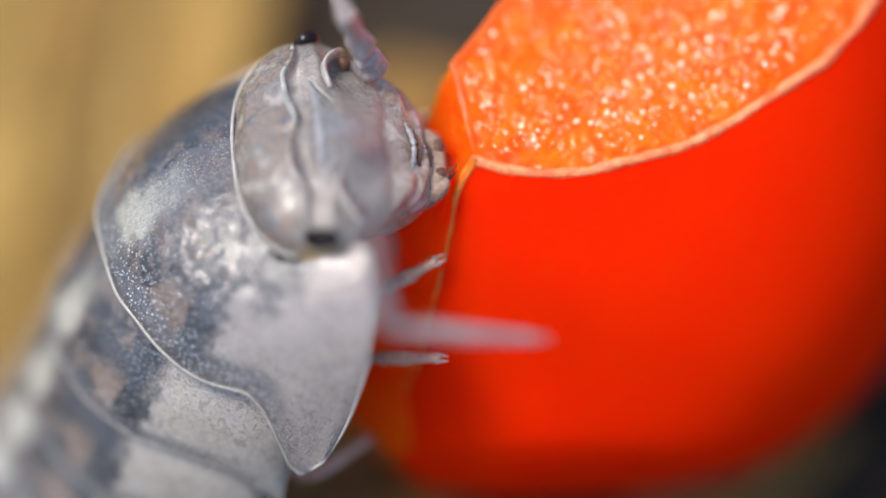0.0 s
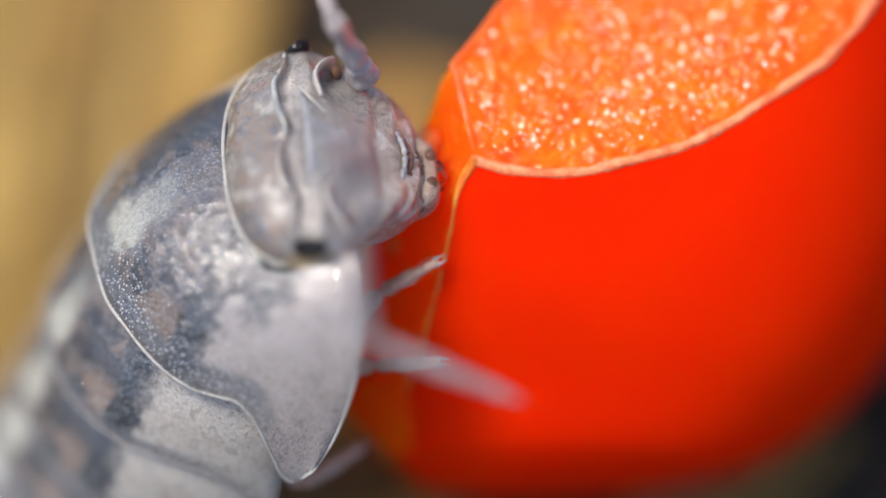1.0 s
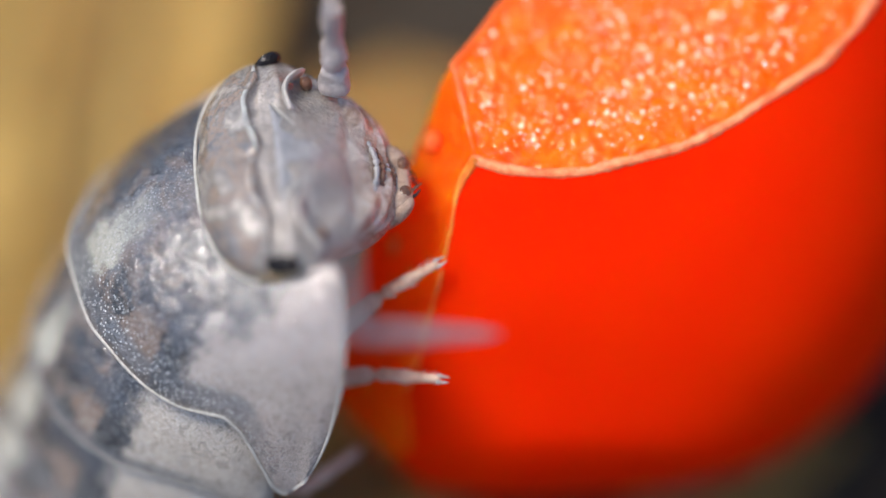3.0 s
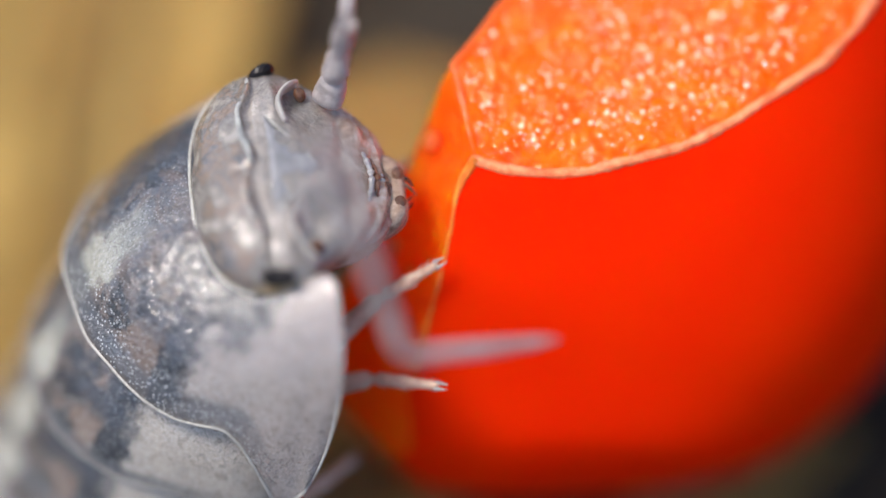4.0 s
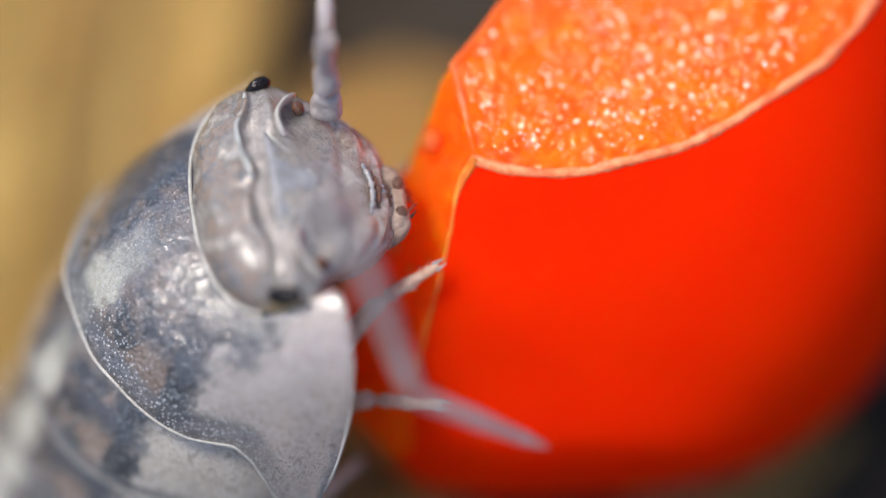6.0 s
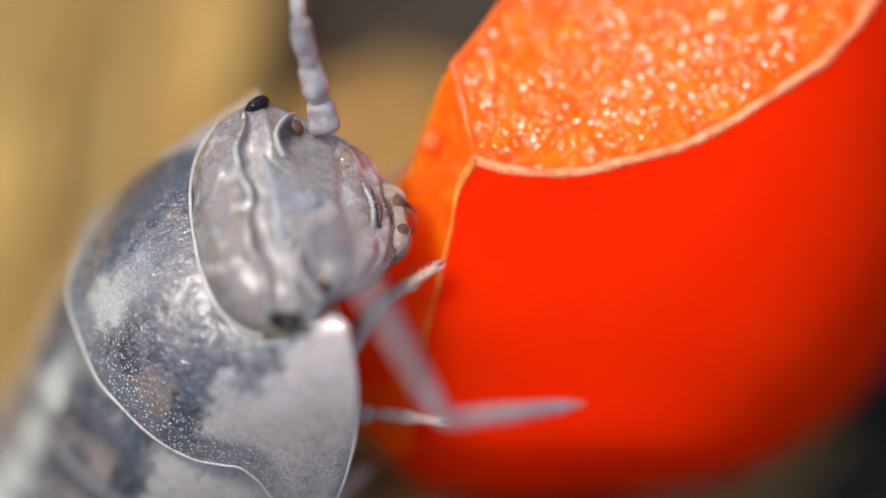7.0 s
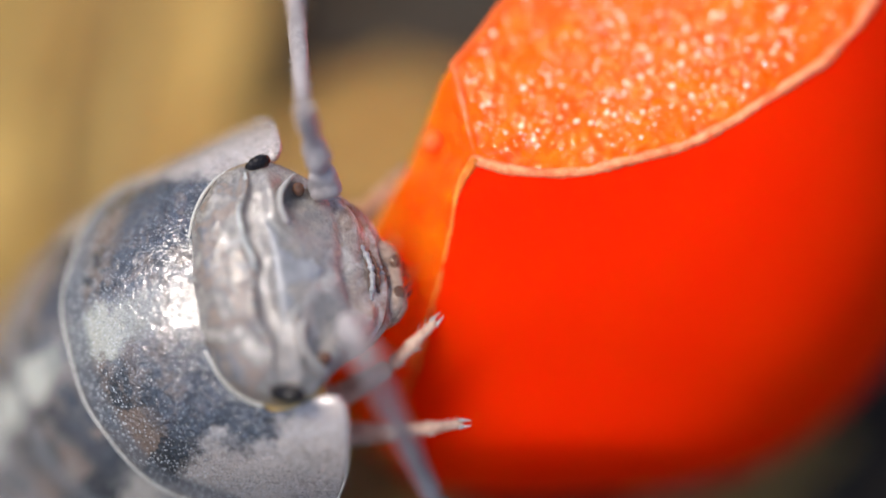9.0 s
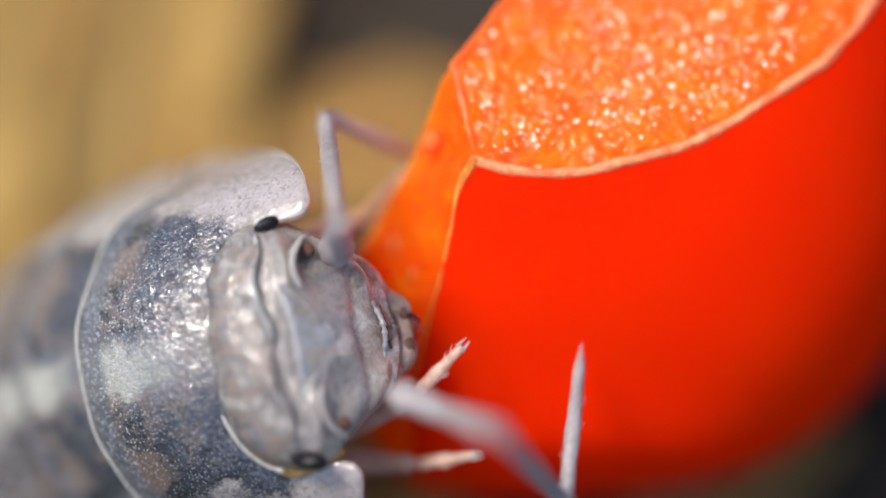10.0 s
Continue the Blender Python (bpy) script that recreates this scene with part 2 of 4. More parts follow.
def grid(bm, pts, wrap_u=False, wrap_v=False, flip=False, uv=None):
    """A sheet of quads over pts[i][j]; uv gives each corner's place on the sheet."""
    vs = [[bm.verts.new(p) for p in row] for row in pts]
    lay = bm.loops.layers.uv.verify() if uv else None
    nu, nv = len(vs), len(vs[0])
    for i in range(nu if wrap_u else nu - 1):
        for j in range(nv if wrap_v else nv - 1):
            ij = [(i, j), (i + 1, j), (i + 1, j + 1), (i, j + 1)]
            if flip:
                ij.reverse()
            f = bm.faces.new([vs[a % nu][b % nv] for a, b in ij])
            if uv:
                for loop, (a, b) in zip(f.loops, ij):
                    loop[lay].uv = uv[a % nu][b % nv]
    return vs


def smooth_line(pts, n, closed=False):
    """n points on a Catmull-Rom line through pts."""
    pts = [Vector(p) for p in pts]
    k, out = len(pts), []
    spans = k if closed else k - 1
    for s in range(n):
        x = s / n * spans if closed else s / (n - 1) * spans
        i = min(int(x), spans - 1)
        f = x - i
        g = lambda j: pts[j % k] if closed else pts[max(0, min(k - 1, j))]
        a, b, c, d = g(i - 1), g(i), g(i + 1), g(i + 2)
        out.append(0.5 * ((2 * b) + (c - a) * f + (2 * a - 5 * b + 4 * c - d) * f * f + (3 * b - a - 3 * c + d) * f ** 3))
    return out


def tube(bm, line, radii, sides=8, closed=False):
    """A round rod along a line, radius by radius."""
    n = len(line)
    rings = []
    ref = Vector((0.13, 0.37, 0.92))
    for i, p in enumerate(line):
        a, b = line[(i + 1) % n if closed else min(i + 1, n - 1)], line[(i - 1) % n if closed else max(i - 1, 0)]
        d = (a - b).normalized()
        s = (ref - d * ref.dot(d)).normalized()
        ref = s
        q = d.cross(s)
        r = radii(i / max(1, n - 1)) if callable(radii) else radii
        rings.append([p + (s * math.cos(2 * math.pi * k / sides) + q * math.sin(2 * math.pi * k / sides)) * r for k in range(sides)])
    vs = grid(bm, rings, wrap_u=closed, wrap_v=True)
    if not closed:
        bm.faces.new(list(reversed(vs[0])))
        bm.faces.new(vs[-1])


def lump(bm, at, size, turn=(0, 0, 0), sub=3, base=Matrix()):
    m = Matrix.Translation(at) @ base @ Euler([radians(a) for a in turn]).to_matrix().to_4x4() @ Matrix.Diagonal((*size, 1))
    return bmesh.ops.create_icosphere(bm, subdivisions=sub, radius=1, matrix=m)["verts"]


def table(rows, x):
    """Smooth values between the rows (x, value, ...)."""
    if x <= rows[0][0]:
        return rows[0][1:]
    if x >= rows[-1][0]:
        return rows[-1][1:]
    i = next(k for k in range(len(rows) - 1) if rows[k + 1][0] >= x)
    x0, x1 = rows[i][0], rows[i + 1][0]
    f = (x - x0) / (x1 - x0)
    out = []
    for c in range(1, len(rows[0])):
        s = (rows[i + 1][c] - rows[i][c]) / (x1 - x0)
        sa = (rows[i][c] - rows[i - 1][c]) / (x0 - rows[i - 1][0]) if i else s
        sb = (rows[i + 2][c] - rows[i + 1][c]) / (rows[i + 2][0] - x1) if i + 2 < len(rows) else s
        ma = 0 if s * sa <= 0 else 2 * s * sa / (s + sa)
        mb = 0 if s * sb <= 0 else 2 * s * sb / (s + sb)
        h = x1 - x0
        out.append((2 * f ** 3 - 3 * f * f + 1) * rows[i][c] + (f ** 3 - 2 * f * f + f) * h * ma
                   + (-2 * f ** 3 + 3 * f * f) * rows[i + 1][c] + (f ** 3 - f * f) * h * mb)
    return tuple(out)


def eased(rows, x):
    return table(rows, x)[0]


# ---- ground ----
def ground():
    bm = bmesh.new()
    steps = [0.0]
    g = 0.35
    while steps[-1] < 400:
        steps.append(steps[-1] + g)
        if steps[-1] > 16:
            g *= 1.25
    line = [-s for s in reversed(steps[1:])] + steps
    rows = []
    for y in line:
        row = []
        for x in line:
            z = -0.16 + 0.3 * noise.noise(Vector((x * 0.25, y * 0.25, 3))) + 0.2 * noise.noise(Vector((x, y, 7)))
            row.append((x, y, min(z, 0.02)))
        rows.append(row)
    grid(bm, rows, flip=True)
    tagged(part("ground", bm, SOIL), "dark brown crumbly soil, out of focus", "soil", kind="structure")


def crumbs():
    rnd = random.Random(5)
    bm = bmesh.new()
    for _ in range(700):
        x, y, r = rnd.uniform(-14, 14), rnd.uniform(-14, 16), rnd.uniform(0.12, 0.55)
        m = Matrix.Translation((x, y, r * 0.3 - 0.2)) @ Euler([rnd.uniform(0, 6) for _ in range(3)]).to_matrix().to_4x4()
        m = m @ Matrix.Diagonal((r, r * rnd.uniform(0.5, 1), r * rnd.uniform(0.4, 0.9), 1))
        bmesh.ops.create_icosphere(bm, subdivisions=1, radius=1, matrix=m)
    for v in bm.verts:
        v.co += 0.08 * noise.noise_vector(v.co * 3)
    tagged(part("soil_crumbs", bm, CRUMB, smooth=False), "loose brown crumbs of soil on the ground", "soil", kind="stuff")


def dry_leaf(x, y, length, width, turn, curl, lift):
    bm = bmesh.new()
    top, low = [], []
    for i in range(25):
        f = i / 24
        half = width / 2 * (math.sin(math.pi * min(1, f * 0.94 + 0.04)) ** 0.7) * (1 + 0.08 * math.sin(f * 21))
        row = []
        for j in range(13):
            g = j / 6 - 1
            row.append(Vector((f * length - length / 2, g * half, curl * g * g * half * 0.4 - 0.12 * math.exp(-g * g * 60)
                               + 0.25 * noise.noise(Vector((f * 6, g * 2, turn))))))
        top.append(row)
        low.append([p - Vector((0, 0, 0.08)) for p in row])
    vs = grid(bm, [a + b[::-1] for a, b in zip(top, low)], wrap_v=True, flip=True)
    bm.faces.new(vs[0])
    bm.faces.new(list(reversed(vs[-1])))
    leaf = part("dry_leaf", bm, LEAF)
    b2 = bmesh.new()
    tube(b2, [Vector((f * length - length / 2 - length * 0.12, 0, 0.02)) for f in [k / 12 * 1.05 for k in range(13)]],
         lambda f: 0.14 * (1 - 0.8 * f), 6)
    part("midrib", b2, TWIG, leaf, "darker brown midrib")
    leaf.matrix_world = pose(x * MM, y * MM, lift * MM, 4, -3, turn)
    return tagged(leaf, "dry tan fallen leaf lying on the dark soil", "leaf", "fallen leaves")


def bark_chip(x, y, length, width, turn):
    bm = bmesh.new()
    rings = []
    for i in range(17):
        f = i / 16
        k = 0.75 + 0.25 * math.sin(math.pi * f)
        rings.append([Vector(((f - 0.5) * length + 0.3 * noise.noise(Vector((a, f * 3, turn))),
                              math.cos(a) * width / 2 * k * (1 + 0.2 * noise.noise(Vector((math.cos(a) * 2, f * 5, turn)))),
                              math.sin(a) * width / 5 * k * (1 + 0.3 * noise.noise(Vector((math.sin(a) * 2, f * 6, turn)))) + width / 6))
                      for a in [2 * math.pi * s / 14 for s in range(14)]])
    vs = grid(bm, rings, wrap_v=True)
    bm.faces.new(list(reversed(vs[0])))
    bm.faces.new(vs[-1])
    ob = part("bark_chip", bm, TWIG)
    for k in (-1, 1):
        bm = bmesh.new()
        tube(bm, [Vector(((f / 8 - 0.5) * length * 0.8, k * width * 0.18, width * 0.33 + 0.05 * math.sin(f))) for f in range(9)], 0.07, 6)
        part("bark_rib", bm, CRUMB, ob)
    ob.matrix_world = pose(x * MM, y * MM, -0.1 * MM, 0, 0, turn)
    return tagged(ob, "small brown chip of bark on the soil", "bark", "bark chips")


ground()
crumbs()
dry_leaf(-3.55, 5.0, 10, 3.0, 81, 0.2, 0.5)
dry_leaf(-6.0, 3.4, 6.5, 3.0, 66, 0.4, 0.55)
dry_leaf(-0.7, 4.4, 3.0, 1.7, 20, 0.4, 0.45)
dry_leaf(-8.6, 8.5, 9, 4.0, 150, 0.4, 0.45)
bark_chip(-0.7, 0.3, 2.6, 1.3, 30)
dry_leaf(-0.2, 0.9, 3.6, 2.0, 35, 0.3, 0.5)
dry_leaf(3.1, 0.35, 2.6, 0.9, 24, 0.3, 0.45)

# ---- the carrot piece ----
CORE, BALL, SQUARE = Vector((1.1, 2.85, -3.4)), Vector((4.3, 5.43, 3.6)), 2.4
CUTS = {  # way outwards, and a point of each plane
    "cut_face": (Vector((0.04, 0.35, 0.93)).normalized(), Vector((1.2, 0.78, 0.04))),
    "bitten_side": (Vector((-0.815, 0.0, 0.57)).normalized(), Vector((0.35, 0.87, 0.05))),
    "heel": (Vector((-0.7, -0.71, 0.0)).normalized(), Vector((-0.5, -2.15, -1.5))),
    "chip": (Vector((-0.74, -0.42, 0.53)).normalized(), Vector((-0.377, -1.66, -1.22))),
    "notch": (Vector((-0.85, 0.52, -0.06)).normalized(), Vector((-0.125, 1.215, -0.5))),
}


# height along the bitten side, and how far it bulges there
SIDE_BOW = [(-2.2, 0.0), (-1.4, 0.0), (-0.7, 0.08), (0.0, 0.115), (0.5, 0.13), (0.72, 0.09), (0.9, 0.01), (1.2, 0.0)]


def bow(name, p):
    """How far a cut rises above its plane: the cut face bows upwards to the far side."""
    if name == "cut_face":
        s = p.x - 1.2
        return 0.15 * math.sin(math.pi * min(1, max(0, s / 3.4)) ** 1.4) + 0.012 * math.sin(s * 4) * min(1, max(0, s))
    if name == "bitten_side":
        return eased(SIDE_BOW, p.y)
    if name == "notch":
        return 0.13 * math.exp(-((p.y - 1.65) / 0.5) ** 2)
    return 0.0


def skin_radius(d):
    """Reach of the skin along d; its lower end is blunter from front to back."""
    low = min(1.25, max(0.0, (-d[1] - 0.8) / 0.075))
    q = SQUARE + 0.25 * low ** 2.5
    p = 2.62 if d[0] > 0 and d[1] < 0 else SQUARE
    flat = (abs(d[0]) / BALL[0]) ** p + (abs(d[1]) / BALL[1]) ** p
    return (flat ** (q / p) + (abs(d[2]) / BALL[2]) ** q) ** (-1 / q)


def skin_gap(p):
    d = p - CORE
    return d.length - skin_radius(d.normalized()) - 0.05 * noise.noise(p * 0.6)


def cut_gap(name, p):
    n, q = CUTS[name]
    return (p - q).dot(n) - bow(name, p)


def cut_sheet(name, rings, spokes, rough):
    """One cut of the piece, spread from its middle to where it meets the skin or another cut."""
    n, q = CUTS[name]
    others = [k for k in CUTS if k != name]
    mid = {"cut_face": Vector((1.8, 2.8, 0)), "bitten_side": Vector((-0.35, -0.5, -1.0)), "heel": Vector((-0.6, -2.0, -2.5)), "chip": Vector((-0.5, -1.85, -1.3)), "notch": Vector((0.1, 1.4, -1.9))}[name]
    mid = mid - n * ((mid - q).dot(n))
    e1 = n.orthogonal().normalized()
    e2 = n.cross(e1)
    lift = lambda p: p + n * bow(name, p)
    inside = lambda p: skin_gap(p) < 0 and all(cut_gap(k, p) < 0 for k in others)
    rim, rows = [], []
    for s in range(spokes):
        a = 2 * math.pi * s / spokes
        way = e1 * math.cos(a) + e2 * math.sin(a)
        lo, hi = 0.0, 8.0
        for _ in range(30):
            h = (lo + hi) / 2
            if inside(lift(mid + way * h)):
                lo = h
            else:
                hi = h
        row = []
        for r in range(rings + 1):
            p = lift(mid + way * lo * (r / rings) ** 0.8)
            fade = min(1, (rings - r) / 3)
            p = p + n * fade * rough * (noise.noise(p * 7) + 0.8 * noise.noise(p * 15) - 0.3)
            row.append(p)
        rows.append(row)
        rim.append((row[-1], skin_gap(row[-1]) > -0.03))
    return rows, rim


def carrot():
    thing = tagged(new("carrot_piece"), "glossy orange-red carrot piece with a wet sparkling cut face, on soil", "vegetable")
    bm = bmesh.new()
    bmesh.ops.create_icosphere(bm, subdivisions=7, radius=1)
    for v in bm.verts:
        d = v.co.normalized()
        v.co = CORE + d * skin_radius(d)
        v.co += d * 0.05 * noise.noise(v.co * 0.6)
    # each bowed cut: straighten, slice, bow back
    for name, (n, q) in CUTS.items():
        for v in bm.verts:
            v.co -= n * bow(name, v.co)
        bmesh.ops.bisect_plane(bm, geom=bm.verts[:] + bm.edges[:] + bm.faces[:], plane_co=q, plane_no=n, clear_outer=True)
        for v in bm.verts:
            v.co += n * bow(name, v.co)
    for name, rings, spokes, rough in (("bitten_side", 60, 240, 0.03), ("notch", 40, 160, 0.03), ("heel", 30, 120, 0.02), ("chip", 24, 120, 0.03), ("cut_face", 110, 420, 0.035)):
        rows, rim = cut_sheet(name, rings, spokes, rough)
        if name == "bitten_side":
            ridge = rim
        if name == "cut_face":
            brim = rim
        sheet = bmesh.new()
        grid(sheet, rows, wrap_u=True)
        bmesh.ops.remove_doubles(sheet, verts=sheet.verts, dist=1e-5)
        bmesh.ops.recalc_face_normals(sheet, faces=sheet.faces)
        way = CUTS[name][0]
        if sum(f.normal.dot(way) for f in sheet.faces) < 0:
            bmesh.ops.reverse_faces(sheet, faces=sheet.faces)
        twin = {v: bm.verts.new(v.co) for v in sheet.verts}
        for f in sheet.faces:
            bm.faces.new([twin[v] for v in f.verts]).material_index = 2 if name == "cut_face" else 1
        sheet.free()
    body = part("body", bm, SKIN, thing, "smooth orange-red skin, grainy wet cut face, bitten translucent side")
    body.data.materials.append(SIDE)
    body.data.materials.append(FLESH)
    for name, rim, skinned in (("cut_face", brim, True), ("cut_face", brim, False), ("bitten_side", ridge, True)):
        start = next(k for k in range(len(rim)) if rim[k][1] == skinned and rim[k - 1][1] != skinned)
        run = []
        for k in range(len(rim)):
            p, on = rim[(start + k) % len(rim)]
            if on != skinned:
                break
            run.append(p)
        n0 = CUTS[name][0]
        bm = bmesh.new()
        if not skinned:
            tube(bm, run, lambda f: 0.045 * (1 + 0.2 * math.sin(f * 31) * math.sin(f * 13)) * min(1, 0.2 + 9 * min(f, 1 - f)), 12)
            for v in bm.verts:
                v.co += 0.014 * noise.noise_vector(v.co * 4) + 0.008 * noise.noise_vector(v.co * 14) - n0 * 0.03
            part("lip", bm, LIP, thing, "rounded wet orange edge")
        elif name == "cut_face":
            tube(bm, run, lambda f: 0.056 * (1 + 0.14 * math.sin(f * 61) * math.sin(f * 23)), 10)
            for v in bm.verts:
                v.co += 0.014 * noise.noise_vector(v.co * 4) + 0.01 * noise.noise_vector(v.co * 22) - n0 * 0.038
            part("edge", bm, EDGE, thing, "pale soft skin edge")
        else:
            # the torn ridge is broad by the cut face, thin lower down, with a few knots at its foot
            def girth(f, run=run):
                y = run[round(f * (len(run) - 1))].y
                knot = 0.035 * math.exp(-((y + 1.68) / 0.07) ** 2) + 0.025 * math.exp(-((y + 2.05) / 0.16) ** 2)
                return (0.013 + 0.05 * min(1, max(0, (y - 0.15) / 0.7)) ** 1.5 + knot) * (1 + 0.35 * math.sin(f * 71) * math.sin(f * 29))
            tube(bm, run, girth, 10)
            for v in bm.verts:
                v.co += 0.01 * noise.noise_vector(v.co * 6) + 0.008 * noise.noise_vector(v.co * 24) - n0 * 0.008
            part("edge", bm, RIDGE, thing, "pale torn skin edge")
    bm = bmesh.new()
    lump(bm, (0.3, 0.84, -0.01), (0.05, 0.1, 0.045), (0, 30, -30), 4)
    for v in bm.verts:
        v.co += 0.03 * noise.noise_vector(v.co * 9)
    part("corner", bm, EDGE, thing, "pale frayed corner of the skin")
    n, q = CUTS["bitten_side"]
    for px, py, r in ((712, 432, 0.13), (742, 484, 0.1), (770, 252, 0.12), (735, 395, 0.06)):
        a, b = (px - 784) / PXMM, (441 - py) / PXMM
        w = q.z - ((a - q.x) * n.x + (b - q.y) * n.y) / n.z
        k = (FAR - w) / FAR
        w = q.z - ((a * k - q.x) * n.x + (b * k - q.y) * n.y) / n.z
        bm = bmesh.new()
        lump(bm, Vector((a * k, b * k, w)) + n * 0.03, (r, r, r * 0.8), (20, 60, 0))
        part("juice_drop", bm, DROP, thing, "glistening drop of juice")
    # beads of juice on the cut face; the cream-white ones stand in for wet glints
    n, q = CUTS["cut_face"]
    rnd = random.Random(11)
    e1 = n.orthogonal().normalized()
    turn = n.to_track_quat("Z", "Y").to_matrix().to_4x4()
    bm = bmesh.new()
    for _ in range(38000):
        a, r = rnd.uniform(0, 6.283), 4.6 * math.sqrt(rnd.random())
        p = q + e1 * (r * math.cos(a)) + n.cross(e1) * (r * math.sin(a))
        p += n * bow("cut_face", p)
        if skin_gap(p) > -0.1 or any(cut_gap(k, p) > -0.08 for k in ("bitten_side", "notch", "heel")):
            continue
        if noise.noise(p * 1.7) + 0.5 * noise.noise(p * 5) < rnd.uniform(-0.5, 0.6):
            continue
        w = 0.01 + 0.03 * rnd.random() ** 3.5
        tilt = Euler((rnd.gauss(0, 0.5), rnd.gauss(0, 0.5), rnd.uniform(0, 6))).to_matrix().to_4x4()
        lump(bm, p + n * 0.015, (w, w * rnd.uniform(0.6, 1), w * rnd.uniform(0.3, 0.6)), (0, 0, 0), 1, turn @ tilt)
    tagged(part("juice", bm, JUICE_GLINT, thing, "beads of juice, the palest coloured as white glints"), kind="stuff")
    thing.matrix_world = LENS
    return thing


carrot()

# ---- the pill bug: its own axes are x forwards, y to its left, z to its back ----
# seconds, turn in the picture, nod to the lens, roll, u, v
BODY_ROWS = [
    (0.0, 34.5, 35.5, -41.9, -1.169, 0.826), (0.5, 34.9, 36.1, -41.8, -1.189, 0.791), (1.0, 34.3, 36.5, -42.2, -1.257, 0.741),
    (1.5, 34.7, 38.0, -41.4, -1.484, 0.639), (2.0, 35.3, 38.0, -42.0, -1.525, 0.637), (2.5, 35.3, 38.8, -41.5, -1.506, 0.641),
    (4.0, 35.6, 38.8, -40.2, -1.575, 0.502), (4.5, 35.2, 38.6, -40.4, -1.549, 0.452), (5.0, 35.3, 38.4, -39.8, -1.555, 0.485),
    (5.5, 35.3, 38.5, -38.3, -1.566, 0.458)]
BODY_ROWS += [
    (7.0, 34.6, 41.5, -34.7, -1.551, 0.172), (7.5, 34.4, 41.0, -34.0, -1.573, 0.170),
    (8.0, 32.5, 39.9, -32.9, -1.597, 0.151), (8.5, 28.8, 39.2, -30.3, -1.596, 0.060), (9.0, 23.7, 40.8, -21.2, -1.581, -0.413),
    (9.5, 20.9, 41.0, -15.1, -1.459, -0.712), (10.0, 18.6, 39.5, -10.3, -1.463, -0.984)]
HEAD_W = 0.2


def body_pose(t):
    """The front of the body in lens axes, millimetres."""
    phi, nod, roll, u, v = table(BODY_ROWS, t)
    turn = Euler((0, 0, radians(phi))).to_matrix() @ Euler((0, radians(-nod), 0)).to_matrix() @ Euler((radians(roll), 0, 0)).to_matrix()
    k = (FAR - HEAD_W) / FAR
    return Matrix.Translation((u * k, v * k, HEAD_W)) @ turn.to_4x4()


# bend of each segment on the one before it: step back, pitch, size
CHAIN = [(0.0, 0, 1.0), (0.86, 22, 0.96), (0.84, 4, 0.97), (0.86, -8, 0.98), (0.88, -20, 0.97), (0.88, -22, 0.95), (0.85, -14, 0.9),
         (0.5, -4, 0.84), (0.4, -2, 0.78), (0.38, -2, 0.71), (0.36, 0, 0.63), (0.34, 0, 0.54)]


# seconds, then how far the collar slides on the neck, turns aside and rolls
NECK = [(0, 0.0, 7.0, 0.0), (1.1, 0.0, 7.5, 0.0), (2.0, 0.03, 9.5, 0.0), (5.5, 0.04, 9.5, 1.0), (7.0, 0.04, 9.5, 2.0), (8.5, 0.06, 7.5, 3.0), (9.2, 0.2, -1.0, 2.5),
        (10, 0.27, -6.0, 2.5)]


def neck(t):
    slide, turn, roll = table(NECK, t)
    return body_pose(t) @ Matrix.Translation((slide, 0, 0)) @ pose(0, 0, 0, roll, 0, turn)


def chain_pose(front, i):
    m = front.copy()
    for step, pitch, _ in CHAIN[1:i + 1]:
        m = m @ Matrix.Translation((-step, 0, 0)) @ Matrix.Translation((-1.4, 0, -0.2)) @ pose(0, 0, 0, 0, -pitch, 0) @ Matrix.Translation((1.4, 0, 0.2))
    return m


REST = neck(5.0)


def segment_pose(t, i):
    """Segment i: it follows the front less and less towards the tail."""
    a, b = chain_pose(neck(t), i), chain_pose(REST, i)
    k = min(1.0, max(0.0, (i - 0.5) / 7)) ** 1.2
    return a.lerp(b, k)


# front and rear margins of the first plate by the angle from the back's middle
FRONT_1 = [(0, -0.28), (30, -0.42), (38, -0.42), (44, -0.2), (48, 0.06), (52, 0.3), (56, 0.35), (61, 0.28), (68, 0.06), (77, -0.43), (84, -0.95), (87, -1.22),
           (89, -1.45), (90, -1.62)]
REAR_1 = [(0, -2.05), (14, -2.07), (27, -1.99), (38, -1.95), (50, -1.84), (58, -1.66), (62, -1.58), (67, -1.6), (72, -1.68), (80, -1.85), (86, -1.98), (89, -2.0), (90, -1.9)]
FRONT_2 = [(0, -0.75), (50, -0.7), (70, -0.55), (80, -0.7), (86, -1.0), (90, -1.5)]
REAR_2 = [(0, -2.0), (20, -2.02), (44, -1.92), (58, -1.78), (70, -1.72), (80, -1.8), (90, -1.95)]


